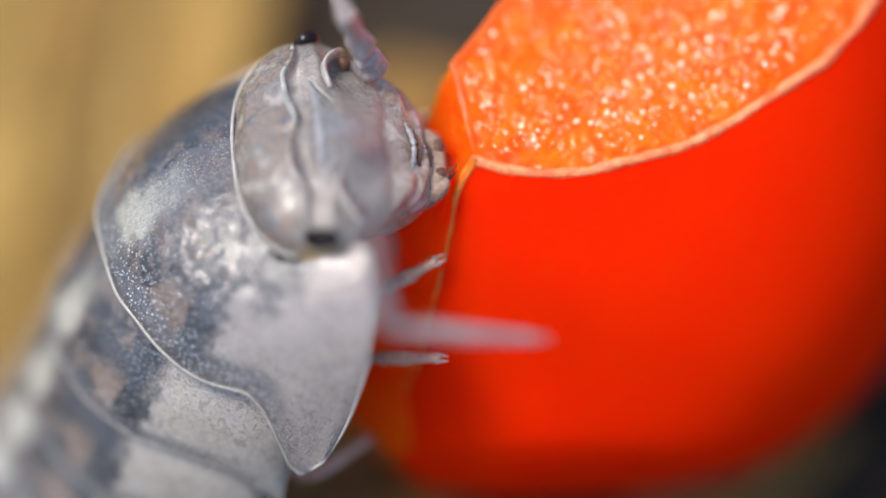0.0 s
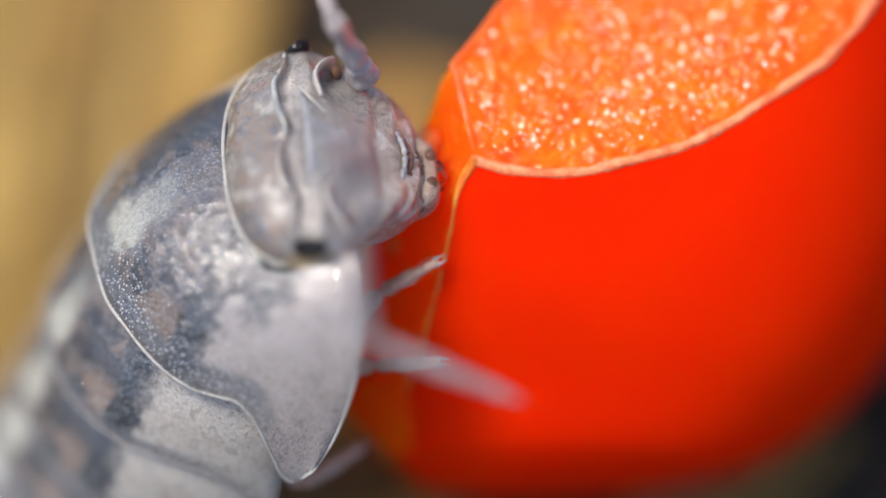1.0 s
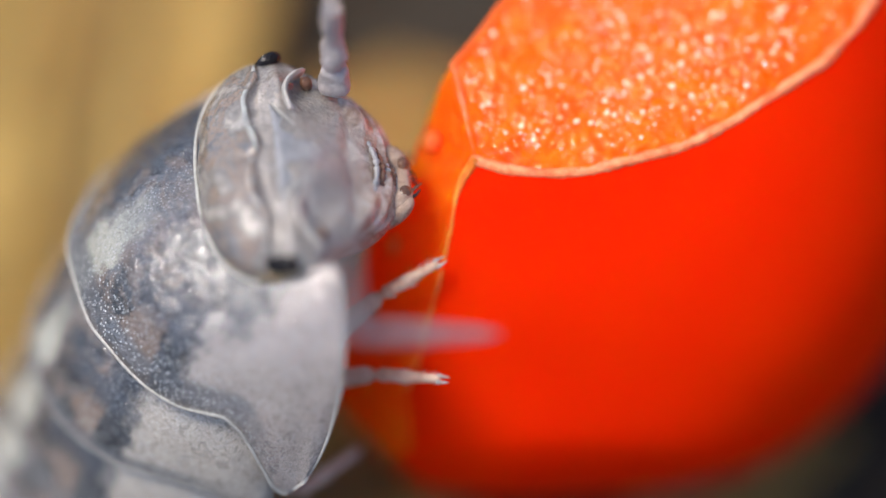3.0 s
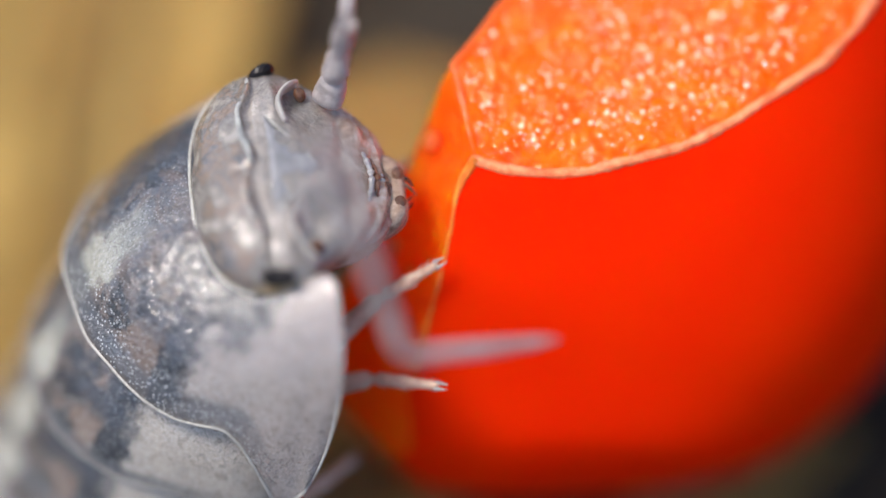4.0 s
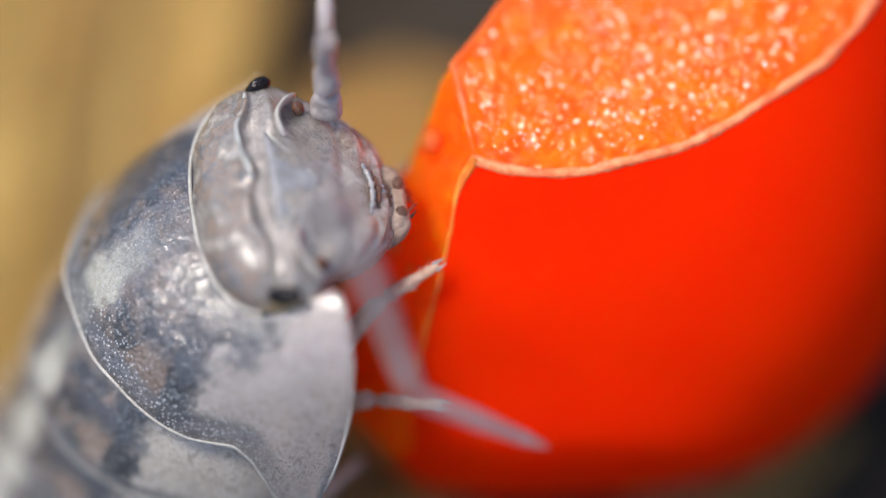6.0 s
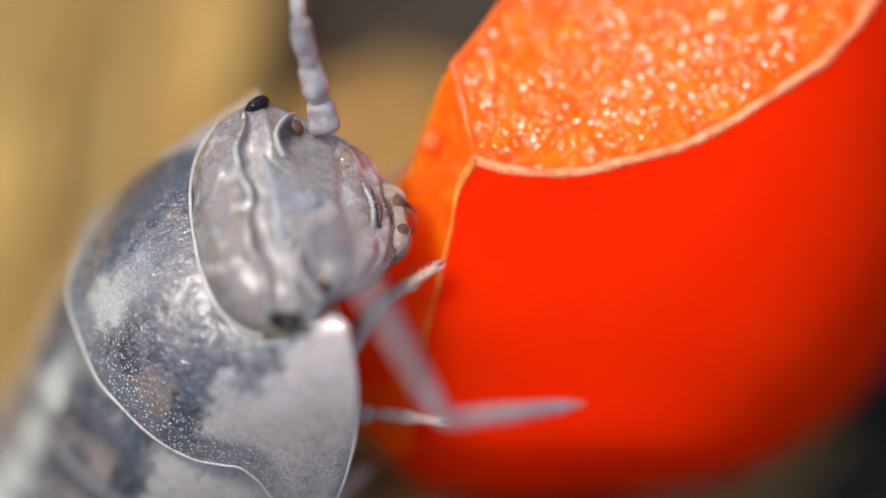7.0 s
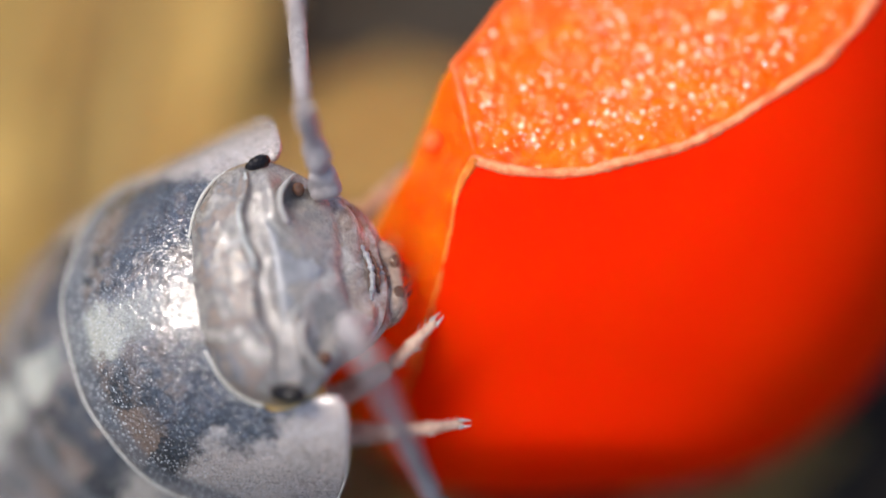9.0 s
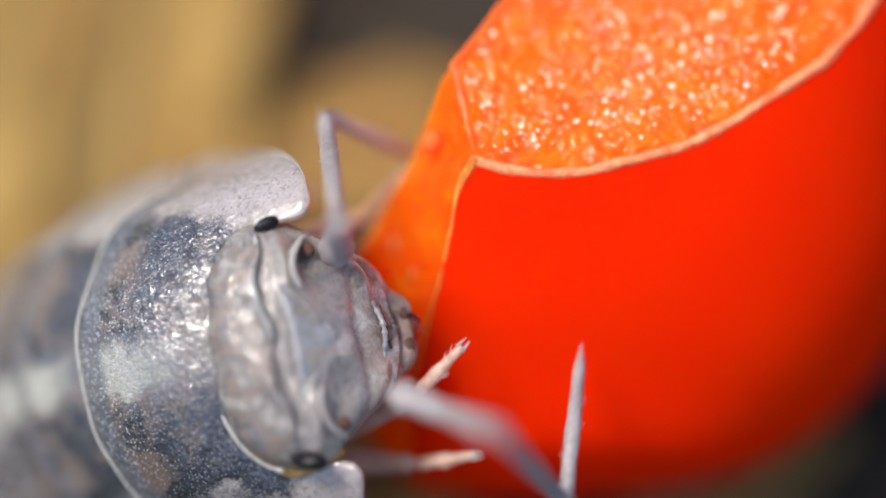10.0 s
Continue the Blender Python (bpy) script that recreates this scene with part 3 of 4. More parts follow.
def tergite(first, size, width=2.02, height=2.12, base=-0.95, tail=0):
    """A curved back plate with side flaps; returns it and its pale hem."""
    front, rear = (FRONT_1, REAR_1) if first else (FRONT_2, REAR_2)
    amax, na, ns = 90, 120, 20
    outer, inner, uvs = [], [], []
    for i in range(na + 1):
        a = amax * math.sin((i / na - 0.5) * math.pi * 0.999) ** 1
        a = 0.55 * a + 0.45 * (-amax + 2 * amax * i / na)
        xf, xr = eased(front, abs(a)), eased(rear, abs(a))
        if first and a < 0:
            xf -= 0.1 * math.exp(-((a + 55) / 16) ** 2)
        if tail:
            xf = xr + (xf - xr) * 0.62
        ro, ri, ru = [], [], []
        for j in range(ns + 1):
            s = j / ns
            x = xf + (xr - xf) * s
            q = (x + 1.9) / 1.7
            k = size * (1.0 - 0.31 * max(0, q) ** 2.5 * max(0, 1 - (a / 80) ** 2) ** 1.8)
            if not first:
                k *= 1 - 0.11 * (1 - s)
            k *= 1 + 0.012 * math.sin(s * math.pi) - 0.012 * noise.noise(Vector((a * 0.05, s * 3, size * 9)))
            flare = 1 + 0.10 * max(0, (abs(a) - 62) / 40) ** 1.5
            if first and a < -40:
                flare *= 1 - 0.05 * min(1, (-a - 40) / 28) ** 2
            y, z = -width * math.sin(radians(a)) * flare, base + height * math.cos(radians(a))
            c = Vector((x, y * k, base + (z - base) * k))
            nrm = Vector((0.0, -math.sin(radians(a)), math.cos(radians(a))))
            ro.append(c)
            ri.append(c - nrm * 0.05)
            ru.append((0.5 + a / 220, s))
        outer.append(ro)
        inner.append(ri)
        uvs.append(ru)
    bm = bmesh.new()
    lap = int(na * 0.21)
    loop = [outer[i][0] for i in range(lap, -1, -1)] + [outer[0][j] for j in range(4, ns, 4)] + [outer[i][ns] for i in range(na + 1)] + \
           [outer[na][j] for j in range(ns - 4, 0, -4)] + [outer[i][0] for i in range(na, na - lap, -1)]
    rows = [o + list(reversed(n)) for o, n in zip(outer, inner)]
    ruv = [u + list(reversed(u)) for u in uvs]
    vs = grid(bm, rows, wrap_v=True, uv=ruv)
    bm.faces.new(vs[0])
    bm.faces.new(list(reversed(vs[-1])))
    bmesh.ops.recalc_face_normals(bm, faces=bm.faces)
    hem = bmesh.new()
    tube(hem, loop, lambda f: (0.016 if first else 0.011) * min(1, 0.15 + 12 * min(f, 1 - f)), 6)
    return bm, hem


def head_point(b, f):
    """The head's surface: b across (-1 to 1), f along its outline."""
    k = max(0.0, 1 - abs(b) ** 2.6) ** 0.5
    x = f * len(HEAD_LINE)
    p = HEAD_LINE[int(x) % len(HEAD_LINE)].lerp(HEAD_LINE[(int(x) + 1) % len(HEAD_LINE)], x - int(x))
    c = Vector((0.12, 0, 0.2))
    low = min(1.0, max(0.0, (0.1 - p.z) / 0.95))
    half = (1.26 if b > 0 else 1.22) * (1 - (0.2 if b > 0 else 0.3) * low ** 1.3)
    return Vector((c.x + (p.x - c.x) * (0.12 + 0.88 * k), half * b, c.z + (p.z - c.z) * (0.12 + 0.88 * k)))


HEAD_LINE = smooth_line([(-0.46, 0, 0.66), (-0.4, 0, 0.8), (-0.15, 0, 0.86), (0.12, 0, 0.78), (0.3, 0, 0.62), (0.4, 0, 0.5), (0.56, 0, 0.2),
                         (0.67, 0, -0.2), (0.7, 0, -0.55), (0.64, 0, -0.87), (0.36, 0, -1.0), (0.0, 0, -0.82), (-0.3, 0, -0.4), (-0.42, 0, 0.1)], 280, True)


def brow_line(b):
    return 0.272 + 0.015 * math.sin(9 * b + 0.6) + 0.004 * math.sin(19 * b)


def head_mesh():
    bm = bmesh.new()
    rows = []
    n = len(HEAD_LINE)
    for i in range(141):
        b = math.sin((i / 140 - 0.5) * math.pi)
        row = [head_point(b, f / n) for f in range(n)]
        c = abs(b)
        out = []
        for f in range(n):
            p, x = row[f], f / n
            d = (row[(f + 1) % n] - row[f - 1])
            nrm = Vector((-d.z, 0, d.x))
            nrm = -nrm.normalized() if nrm.length > 1e-6 else Vector((0, 0, 1))
            if nrm.dot(p - Vector((0.1, p.y, 0))) < 0:
                nrm = -nrm
            in_brow = min(1, c * 10) * (1 if c < 0.8 else max(0.0, 1 - (c - 0.8) / 0.1))
            y = x - brow_line(b)
            # the brow rises slowly from behind and drops steeply into a groove
            h = 0.055 * in_brow * math.exp(-(y / (0.03 if y < 0 else 0.009)) ** 2) - (0.03 if b > 0.32 or -0.72 < b < -0.2 else 0.012) * in_brow * math.exp(-((y - 0.03) / 0.018) ** 2)
            lobe = math.exp(-((c - 0.62) / 0.22) ** 2)
            h += 0.1 * lobe * math.exp(-((x - 0.385) / 0.022) ** 2) - 0.06 * lobe * math.exp(-((x - 0.44) / 0.026) ** 2)
            # fold between the face and the snout, cheeks, and the ribs over the mouth
            h -= 0.05 * math.exp(-((x - 0.505 - 0.03 * c) / 0.012) ** 2) * max(0.0, 1 - c * 1.1)
            h += 0.08 * math.exp(-((c - 0.12) / 0.16) ** 2) * math.exp(-((x - 0.42) / 0.045) ** 2)
            h += 0.07 * math.exp(-((c - 0.5) / 0.2) ** 2) * math.exp(-((x - 0.555) / 0.03) ** 2)
            h += 0.035 * math.exp(-((x - 0.6) / 0.01) ** 2) + 0.03 * math.exp(-((x - 0.64) / 0.01) ** 2)
            h += 0.03 * noise.noise(p * 3.2 + Vector((5, 0, 0))) * min(1, c * 3)
            out.append(p + nrm * h + 0.02 * noise.noise_vector(p * 2.5) + nrm * 0.012 * noise.noise(p * 9))
        rows.append(out)
    across = [math.sin((i / 140 - 0.5) * math.pi) for i in range(141)]
    grid(bm, rows, wrap_v=True, uv=[[(0.5 + b / 2, 0.5 + f / n - brow_line(b)) for f in range(n)] for b in across])
    bmesh.ops.remove_doubles(bm, verts=bm.verts, dist=1e-4)
    bmesh.ops.recalc_face_normals(bm, faces=bm.faces)
    return bm


CHEW = []


def build_head(bug):
    head = part("head", head_mesh(), HEAD, bug, "mottled grey-brown head")
    bm = bmesh.new()
    tube(bm, [head_point(b / 20 * 0.97, 0.045 / 1) + Vector((-0.015, 0, 0.01)) for b in range(-20, 21)], 0.02, 6)
    part("rear_margin", bm, RIM, head, "thin pale hem")
    # brow ridge in two halves that meet in a dip, each with a groove before it
    for side in (1, -1):
        bm = bmesh.new()
        line = [head_point(side * b, brow_line(side * b)) + Vector((0.014, 0, 0.04)) for b in [0.04 + 0.84 * k / 30 for k in range(31)]]
        tube(bm, line, lambda f: ((0.022 if side > 0 else 0.012) + 0.014 * math.exp(-((f - 0.2) / 0.2) ** 2)) * min(1, 0.3 + 9 * min(f, 1 - f)), 10)
        part("brow_ridge", bm, BROW, head, "pale raised brow ridge")
        bm = bmesh.new()
        socket = Vector((0.27, side * (1.19 if side > 0 else 1.17), 0.34 if side > 0 else 0.42))
        lump(bm, socket, (0.14, 0.075, 0.095) if side > 0 else (0.2, 0.09, 0.12), (0, 25 if side > 0 else 10, side * 22), 5)
        for v in bm.verts:
            d = v.co - socket
            v.co += d.normalized() * 0.004 * math.sin(d.x * 110) * math.sin(d.z * 110 + d.y * 70)
        part("eye", bm, EYE, head, "black beady compound eye")
        # lobe that shields the antenna's root
        bm = bmesh.new()
        rows = []
        for i in range(13):
            f = i / 12
            row = []
            for j in range(9):
                g = j / 8
                row.append(Vector((0.34 + 0.22 * g, side * (0.5 + 0.52 * f), 0.26 - 0.2 * f * f + 0.14 * math.sin(f * math.pi) * (1 - g * 0.3) + 0.1 * g)))
            rows.append(row + [p + Vector((0.0, 0, -0.05)) for p in reversed(row)])
        vs = grid(bm, rows, wrap_v=True)
        bm.faces.new(vs[0])
        bm.faces.new(list(reversed(vs[-1])))
        bmesh.ops.recalc_face_normals(bm, faces=bm.faces)
        part("antennal_lobe", bm, FACE, head, "pale curved lobe")
        bm = bmesh.new()
        tube(bm, [Vector((0.565, side * (0.5 + 0.52 * f), 0.35 - 0.2 * f * f + 0.1 * math.sin(f * math.pi))) for f in [k / 14 for k in range(15)]], lambda f: 0.017 * min(1, 0.2 + 6 * min(f, 1 - f)), 8)
        part("lobe_edge", bm, RIM, head, "pale lobe edge")
        bm = bmesh.new()
        lump(bm, (0.53, side * 0.87, 0.1), (0.06, 0.075, 0.085), (0, 30, 0), 3)
        for v in bm.verts:
            v.co += 0.012 * noise.noise_vector(v.co * 9)
        part("antenna_socket", bm, BROWN, head, "dark brown socket of the feeler")
        if side < 0:
            bm = bmesh.new()
            lump(bm, (0.02, -1.13, 0.12), (0.36, 0.145, 0.2), (0, 26, 6), 4)
            part("eye_skin", bm, AMBER, head, "amber translucent skin under the eye")
    # shield on the brow
    bm = bmesh.new()
    rows = []
    for i in range(13):
        f = i / 12
        half = 0.54 * (1 - f) ** 0.9 + 0.03
        row = [Vector((0.42 + 0.23 * f + 0.07 * (1 - (j / 5 - 1) ** 2) * math.sin(math.pi * (0.2 + 0.7 * f)), half * (j / 5 - 1), 0.5 - 0.4 * f)) for j in range(11)]
        rows.append(row + [p - Vector((0.12, 0, 0.05)) for p in reversed(row)])
    vs = grid(bm, rows, wrap_v=True)
    bm.faces.new(vs[0])
    bm.faces.new(list(reversed(vs[-1])))
    bmesh.ops.recalc_face_normals(bm, faces=bm.faces)
    part("brow_shield", bm, SLATE, head, "slate grey triangular shield")
    bm = bmesh.new()
    for g in (-1, 1):
        tube(bm, [Vector((0.44 + 0.22 * f, g * (0.55 * (1 - f) + 0.02), 0.51 - 0.4 * f)) for f in [k / 16 for k in range(17)]], lambda f: 0.016 * min(1, 0.2 + 5 * min(f, 1 - f)), 8)
    part("shield_edge", bm, RIM, head, "pale edge of the shield")
    # ribbed upper lip, jaws and feelers round the mouth
    for k in range(5):
        bm = bmesh.new()
        tube(bm, [Vector((0.745 - 0.022 * k - 0.16 * (f / 40) ** 2, f * (0.0105 - 0.001 * k), -0.52 - 0.088 * k + 0.05 * (f / 40) ** 2)) for f in range(-40, 41)],
             lambda f: (0.028 + 0.005 * math.sin(f * 47 + k) + 0.005 * math.sin(f * 71 + k)) * min(1, 0.1 + 6 * min(f, 1 - f)), 10)
        part("mouth_ridge", bm, (SLATE, BROWN, SLATE, BROWN, SLATE)[k], head, "fine toothed mouth plate")
    bm = bmesh.new()
    lump(bm, (0.55, 0.0, -0.9), (0.19, 0.34, 0.15), (0, 30, 0), 4)
    for v in bm.verts:
        v.co += 0.03 * noise.noise_vector(v.co * 6)
    part("mouth_cone", bm, JAW, head, "brownish translucent mouth cone")
    for side in (1, -1):
        bm = bmesh.new()
        tube(bm, smooth_line([(0.36, side * 0.3, -0.74), (0.54, side * 0.27, -0.86), (0.64, side * 0.18, -0.92), (0.66, side * 0.09, -0.95)], 14),
             lambda f: 0.17 * (1 - f) ** 0.7 + 0.04, 12)
        jaw = part("mandible", bm, JAW, head, "pale brown biting jaw")
        bm = bmesh.new()
        lump(bm, (0.69, side * 0.18, -0.9), (0.065, 0.1, 0.075), (0, 30, side * 20), 3)
        for v in bm.verts:
            v.co += 0.02 * noise.noise_vector(v.co * 8)
        part("jaw_tip", bm, BROWN, jaw, "dark brown hard tip")
        bm = bmesh.new()
        tube(bm, smooth_line([(0.34, side * 0.42, -0.72), (0.54, side * 0.38, -0.87), (0.63, side * 0.3, -0.95), (0.66, side * 0.22, -0.98)], 14),
             lambda f: 0.085 * (1 - f) ** 0.5 + 0.025, 10)
        palp = part("palp", bm, JAW, head, "short brown feeler beside the jaws")
        for q in (0, 1):
            bm = bmesh.new()
            tube(bm, smooth_line([(0.65, side * (0.23 - 0.06 * q), -0.97), (0.69, side * (0.18 - 0.08 * q), -1.04), (0.7, side * (0.11 - 0.08 * q), -1.09 - 0.03 * q)], 8),
                 lambda f: 0.024 * (1 - f) + 0.005, 8)
            part("claw", bm, TIP if q == 0 else BROWN, palp, "black hooked claw")
        CHEW.append((palp, side))
    return head


SEG_A, SEG_B, SEG_C = {1: 1.3, -1: 1.95}, 2.5, 1.6


def rod(name, length, r0, r1, material, parent, label="", bristles=0, bend=0.0):
    """A limb joint from its root along +x, a little thicker at its end."""
    bm = bmesh.new()
    line = [Vector((length * k / 14, 0, bend * math.sin(math.pi * k / 14))) for k in range(15)]
    tube(bm, line, lambda f: (r0 + (r1 - r0) * f) * (0.86 + 0.14 * math.cos((f - 0.5) * 5) ** 2 if r1 > 0.03 else 1) * min(1, 0.4 + 8 * min(f, 1 - f)), 12)
    if name == "antenna_base":
        # a round knob at the root; an egg-shaped one and a slim joint beyond it
        bm.free()
        bm = bmesh.new()
        tube(bm, [Vector((0.4 * k / 20, 0, 0)) for k in range(21)], lambda f: 0.07 + 0.095 * max(0, math.sin(math.pi * f ** 0.8)) ** 0.8 + 0.014 * math.sin(9 * f), 16)
    elif name == "antenna_knob":
        bm.free()
        bm = bmesh.new()
        def girth(f):
            x = f * (length - 0.34)
            egg = 0.075 * max(0, math.sin(math.pi * min(1, x / 0.46))) ** 0.6
            return 0.078 + 0.8 * egg + (0.012 + 0.022 * math.sin(math.pi * min(1, (x - 0.46) / (length - 0.8)) * 0.8) if x > 0.46 else 0)
        tube(bm, [Vector((0.34 + (length - 0.34) * k / 44, 0, 0)) for k in range(45)], girth, 16)
    rough = 0.026 if name in ("antenna_base", "antenna_knob") else 0.012
    for v in bm.verts:
        v.co += rough * noise.noise_vector(v.co * 6)
    ob = part(name, bm, material, parent, label)
    if bristles:
        rnd = random.Random(bristles)
        bm = bmesh.new()
        for _ in range(bristles):
            f, a = rnd.uniform(0.1, 1), rnd.uniform(0, 6.28)
            r = r0 + (r1 - r0) * f
            p = Vector((length * f, r * math.cos(a) * 0.8, r * math.sin(a) * 0.8))
            q = p + Vector((0.07, 0.045 * math.cos(a), 0.045 * math.sin(a)))
            tube(bm, [p, (p + q) / 2, q], lambda g: 0.005 * (1 - 0.7 * g), 4)
        part("bristles", bm, BRISTLE, ob, "fine pale bristles")
    return ob


def aim(a, b, up):
    """A pose at a whose x points to b."""
    x = (b - a).normalized()
    y = up.cross(x).normalized()
    z = x.cross(y)
    return Matrix(((x.x, y.x, z.x, a.x), (x.y, y.y, z.y, a.y), (x.z, y.z, z.z, a.z), (0, 0, 0, 1)))


def metres(m):
    m = m.copy()
    m.translation *= MM
    return m


def spot(px, py, w=0.0):
    """Lens axes of a place in the picture plane at depth w."""
    k = (FAR - w) / FAR
    return Vector(((px - 784) / PXMM * k, (441 - py) / PXMM * k, w))


# seconds, then joint, elbow and tip of each antenna in the picture plane
ANT_R = [(0, 625, 215, 685, 580, 955, 602), (0.6, 615, 225, 690, 590, 928, 620), (1, 600, 240, 650, 600, 905, 705), (1.5, 590, 250, 640, 620, 760, 745),
         (1.8, 585, 255, 640, 610, 856, 680), (2.1, 580, 258, 635, 595, 870, 604), (2.5, 575, 260, 625, 585, 885, 625), (2.7, 575, 262, 625, 575, 862, 570)]
ANT_R += [(3.8, 580, 260, 645, 650, 916, 704), (4.1, 590, 258, 745, 625, 996, 568), (4.5, 595, 255, 785, 630, 1030, 555), (5, 595, 260, 745, 610, 1010, 604),
         (5.5, 600, 265, 745, 640, 1030, 655), (5.7, 595, 300, 728, 680, 936, 812), (6.8, 590, 390, 768, 732, 1024, 695), (7, 590, 400, 785, 745, 1018, 722)]
ANT_R += [(7.5, 592, 405, 775, 745, 1022, 763), (8.5, 600, 440, 762, 745, 1016, 767), (8.8, 635, 540, 720, 880, 860, 960), (9, 655, 640, 770, 890, 930, 960),
         (9.2, 740, 650, 918, 863, 1054, 697), (9.4, 800, 640, 979, 824, 1067, 606), (9.5, 815, 640, 1018, 830, 1150, 668), (9.6, 800, 690, 930, 890, 1010, 880),
         (9.8, 800, 740, 905, 890, 1000, 900), (10, 880, 760, 1000, 890, 1030, 635)]
ANT_L = [(0, 612, 30, 520, -220, 700, -330), (1, 595, 45, 490, -200, 680, -310), (1.5, 545, 50, 430, -180, 630, -300), (2, 435, 0, 320, -230, 520, -350), (2.5, 530, 10, 430, -240, 620, -350),
         (3.8, 640, 40, 720, -230, 900, -300), (4.1, 605, 50, 590, -240, 800, -320), (4.5, 603, 40, 600, -250, 800, -330), (5.5, 598, 85, 600, -220, 800, -300),
         (6.8, 535, 50, 510, -240, 720, -320)]
ANT_L += [(7.5, 525, 35, 505, -240, 720, -310), (8.5, 530, 60, 505, -200, 720, -270), (9, 540, 195, 512, -45, 755, -62),
         (9.2, 540, 240, 525, 5, 780, 6), (9.4, 545, 270, 500, 46, 762, 115), (9.5, 562, 300, 515, 62, 790, 160), (9.6, 600, 330, 615, 106, 800, 225), (9.8, 600, 380, 555, 245, 752, 295),
         (10, 600, 395, 568, 196, 770, 292)]


def reach(a, target, length, sign, slack=0.0):
    """The end of a rod of that length from a, seen over target."""
    k = (FAR - a.z) / FAR
    flat = Vector((target[0], target[1], 0)) * k - Vector((a.x, a.y, 0))
    d = flat.length
    if d >= length * 0.995:
        return a + flat * (length / d)
    return a + flat + Vector((0, 0, sign * math.sqrt(length * length - d * d)))


ELBOW_W = [(0, 2.6), (2.7, 3.0), (3.8, 2.5), (4.5, 2.2), (5.5, 2.4), (6.8, 2.2), (8.5, 1.9), (9.2, 0.7), (10, 0.55)]


def antenna_points(t, side):
    """Root, joint, elbow and tip."""
    root = body_pose(t) @ Vector((0.66, 0.82 if side > 0 else -0.5, -0.16))
    row = table(ANT_L if side > 0 else ANT_R, t)
    tgt = [((row[k] - 784) / PXMM, (441 - row[k + 1]) / PXMM) for k in (0, 2, 4)]
    j = reach(root, tgt[0], SEG_A[side], 1)
    if side > 0:
        e = reach(j, tgt[1], SEG_B, -1)
    else:
        e = spot(row[2], row[3], eased(ELBOW_W, t))
        flat = spot(row[0], row[1], e.z + 0.8) - e
        flat.z = 0
        far = min(flat.length, SEG_B)
        j = e + flat.normalized() * far + Vector((0, 0, math.sqrt(SEG_B ** 2 - far ** 2)))
    p = reach(e, tgt[2], SEG_C, -1)
    return j + (root - j).normalized() * SEG_A[side], j, e, p


# feet that grip: seconds, place in the picture plane, depth
FOOT_R1 = [(0, 775, 461, 0.0), (7, 775, 471, 0.0), (8.7, 777, 472, 0.0), (9.1, 770, 590, 0.1), (9.4, 800, 600, 0.1), (10, 818, 613, 0.1)]
FOOT_R2 = [(0, 778, 634, 0.0), (1, 778, 641, 0.0), (1.5, 778, 660, 0.0), (2.5, 780, 666, 0.0), (4, 776, 683, 0.0), (5.5, 782, 703, 0.0), (7, 782, 745, 0.0),
           (8.5, 790, 750, 0.0), (9, 818, 750, 0.0), (9.5, 826, 782, -0.1), (10, 842, 806, -0.2)]
FOOT_L1 = [(0, 795, 205, -0.7), (0.8, 770, 210, -0.7), (1.2, 735, 270, -1.0), (6, 722, 300, -1.0), (10, 716, 306, -1.2)]


KNEE_R1 = [(0, 688, 508, -0.15), (7, 690, 525, -0.15), (8.6, 692, 530, -0.15), (9.1, 690, 670, -0.1), (9.5, 705, 690, 0.0), (10, 745, 690, 0.0)]
KNEE_R2 = [(0, 662, 634, -0.3), (1.5, 664, 652, -0.3), (4, 660, 670, -0.3), (5.5, 664, 695, -0.3), (7, 668, 732, -0.3), (8.5, 676, 745, -0.3), (9, 705, 765, -0.4),
           (9.5, 716, 800, -0.5), (10, 735, 822, -0.6)]
KNEE_L1 = [(0, 720, 215, -1.1), (1.2, 680, 290, -1.3), (6, 650, 345, -1.5), (10, 640, 395, -1.5)]
GRIP = {(0, -1): (FOOT_R1, KNEE_R1, 0.66), (1, -1): (FOOT_R2, KNEE_R2, 0.7), (0, 1): (FOOT_L1, KNEE_L1, 0.66)}


def leg_points(t, i, side):
    """Root, knee and foot of a leg, and the lengths of its two joints."""
    m = segment_pose(t, i)
    hip = m @ Vector((-1.15, side * 1.0, -0.85))
    if (i, side) in GRIP:
        feet, knees, low = GRIP[i, side]
        foot, knee = spot(*table(feet, t)), spot(*table(knees, t))
        knee = foot + (knee - foot).normalized() * low
        up = 1.2
        return knee + (hip - knee).normalized() * up, knee, foot, up, low
    foot = m @ Vector((-1.0, side * (1.45 + 0.1 * math.sin(i * 2.3)), -2.0))
    out = m.to_3x3() @ Vector((0, side, 0.2))
    up, low = 0.9, 0.8
    d = foot - hip
    dist = min(d.length, (up + low) * 0.98)
    x = (up * up - low * low + dist * dist) / (2 * dist)
    h = math.sqrt(max(0.0, up * up - x * x))
    dn = d.normalized()
    pole = (out - dn * out.dot(dn)).normalized()
    return hip, hip + dn * x + pole * h, foot, up, low


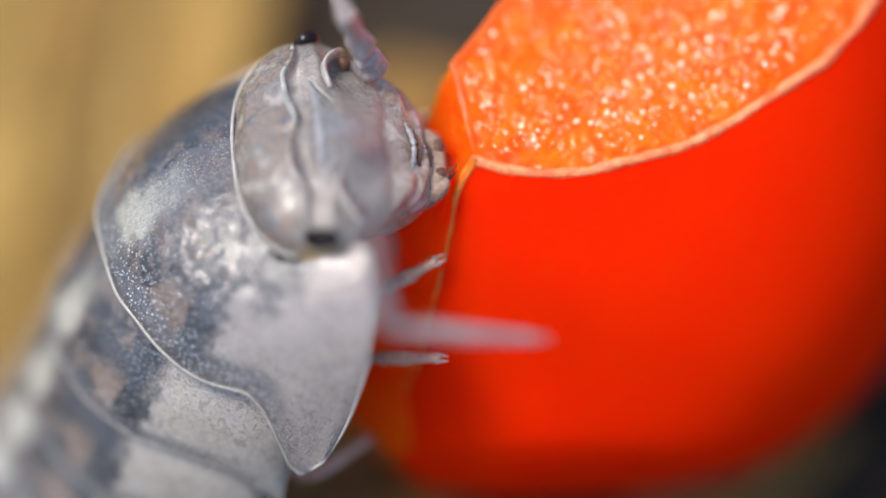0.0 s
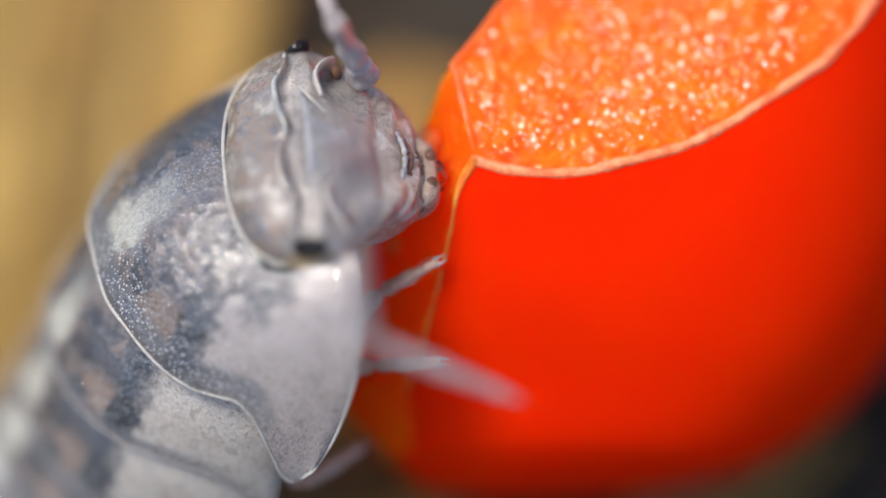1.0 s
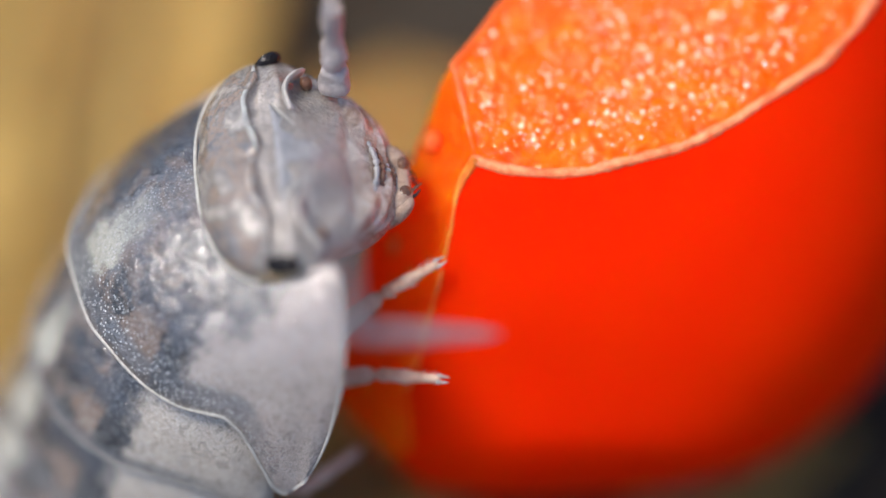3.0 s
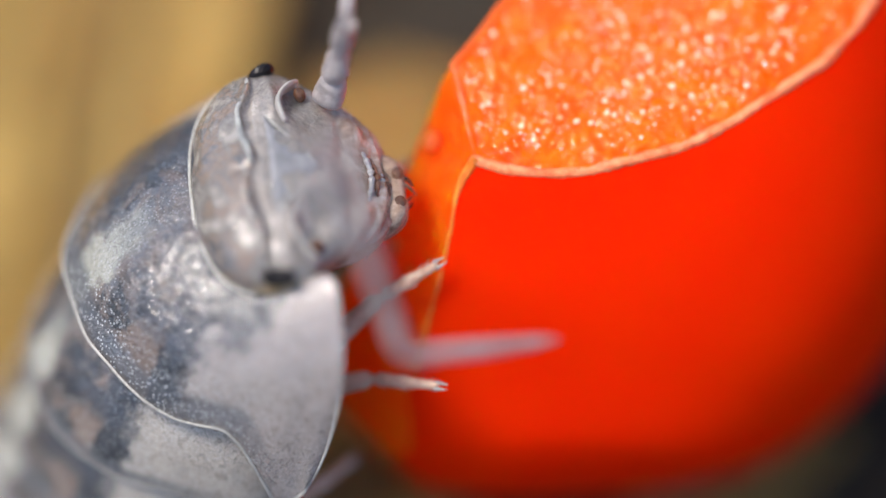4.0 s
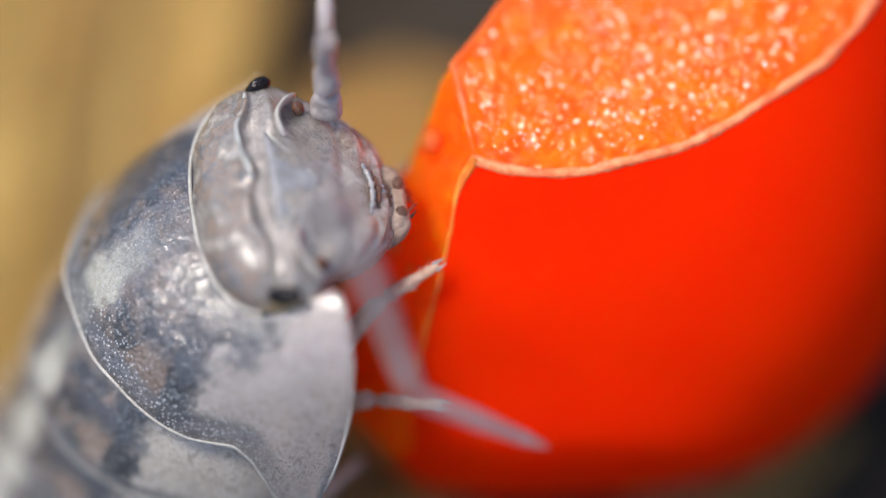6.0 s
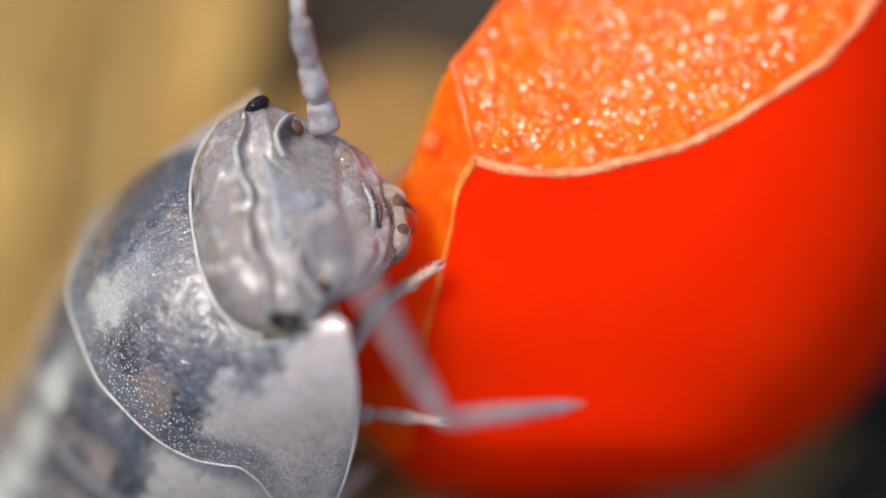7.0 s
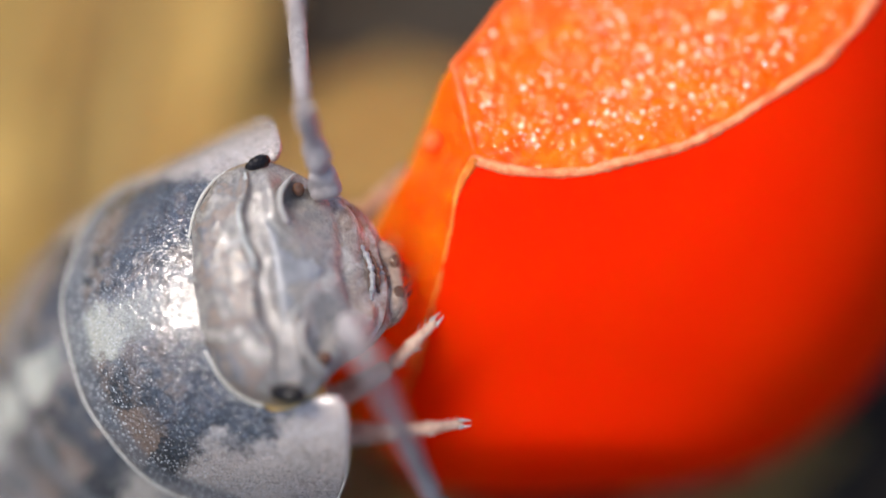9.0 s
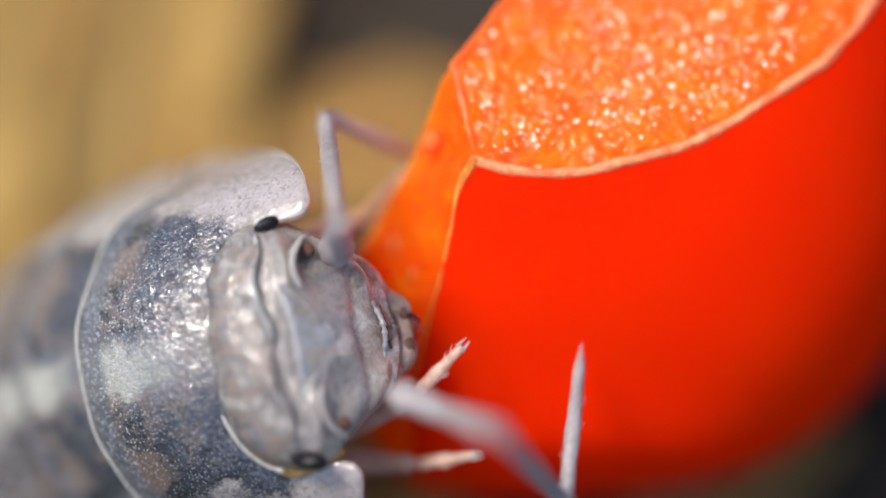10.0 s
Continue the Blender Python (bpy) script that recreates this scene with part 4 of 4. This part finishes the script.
def build_bug():
    bug = tagged(new("pill_bug"), "grey mottled glossy pill bug gnawing at the carrot", "isopod")
    moving = []
    for i, (step, pitch, size) in enumerate(CHAIN):
        bm, hem = tergite(i == 0, size, tail=1 if i > 6 else 0)
        plate = part("back_plate" if i < 7 else "tail_plate", bm, SHELL if i == 0 else SHELL_BACK, bug, "large collar plate behind the head" if i == 0 else "")
        part("hem", hem, RIM if i == 0 else RIM_BACK, plate, "thin pale hem")
        moving.append((plate, lambda t, i=i: segment_pose(t, i)))
        if i < 11:
            bm = bmesh.new()
            lump(bm, (-1.35, 0, -0.5), (0.75 if i < 7 else 0.4, 1.55 * size, 0.95 * size))
            part("belly", bm, BELLY, plate, "soft pale underside")
    head = build_head(bug)
    moving.append((head, body_pose))
    for side in (1, -1):
        names = (("antenna_base", SEG_A[side], 0.15, 0.12, 0), ("antenna_knob", SEG_A[side], 0.15, 0.12, 6), ("antenna_shaft", SEG_B, 0.088, 0.105, 24), ("antenna_whip", SEG_C, 0.09, 0.07, 8))
        for k, (name, length, r0, r1, br) in enumerate(names):
            ob = rod(name, length, r0, r1, ANTENNA, bug, "jointed grey feeler", br)
            if k == 3:
                bm = bmesh.new()
                tube(bm, [Vector((length - 0.02 + 0.17 * f, 0, 0)) for f in (0, 0.5, 1)], lambda f: 0.035 * (1 - f) + 0.004, 6)
                part("tip", bm, RIM, ob, "pale pointed tip")
            moving.append((ob, lambda t, side=side, k=max(0, k - 1): aim(*[antenna_points(t, side)[q] for q in (k, k + 1)], Vector((0.1, 0.2, 1)))))
    for i in range(7):
        for side in (1, -1):
            _, _, _, up, low = leg_points(0, i, side)
            thigh = rod("thigh", up, 0.15, 0.1, LIMB, bug, "pale translucent leg", 0)
            shin = rod("shin", low, 0.085, 0.05, LIMB, bug, "pale bristly lower leg", 16)
            bm = bmesh.new()
            for s in (-1, 1):
                tube(bm, [Vector((low - 0.04 + 0.13 * f, s * 0.035 * (1 - f * 0.3), -0.03 * f)) for f in (0, 0.5, 1)], lambda f: 0.022 * (1 - f) + 0.003, 6)
            part("claw", bm, RIM, shin, "pale forked claw")
            moving.append((thigh, lambda t, i=i, side=side: aim(*leg_points(t, i, side)[0:2], Vector((0.3, 0.2, 1)))))
            moving.append((shin, lambda t, i=i, side=side: aim(*leg_points(t, i, side)[1:3], Vector((0.3, 0.2, 1)))))
    return bug, moving


BUG, MOVING = build_bug()


def motions():
    times = [k * 0.2 for k in range(43)] + [8.5 + 0.1 * k for k in range(16)]
    roots = [LENS @ metres(body_pose(t)) for t in times]
    walk(BUG, list(zip(times, roots)))
    for ob, where in MOVING:
        walk(ob, [(t, r.inverted() @ (LENS @ metres(where(t)))) for t, r in zip(times, roots)])
    for palp, side in CHEW:
        walk(palp, [(k * 0.2, pose(0, 0, 0, side * 3 * math.sin(k * 2.1), 4 * math.sin(k * 1.7 + side), side * 4 * math.sin(k * 2.5))) for k in range(51)])


motions()
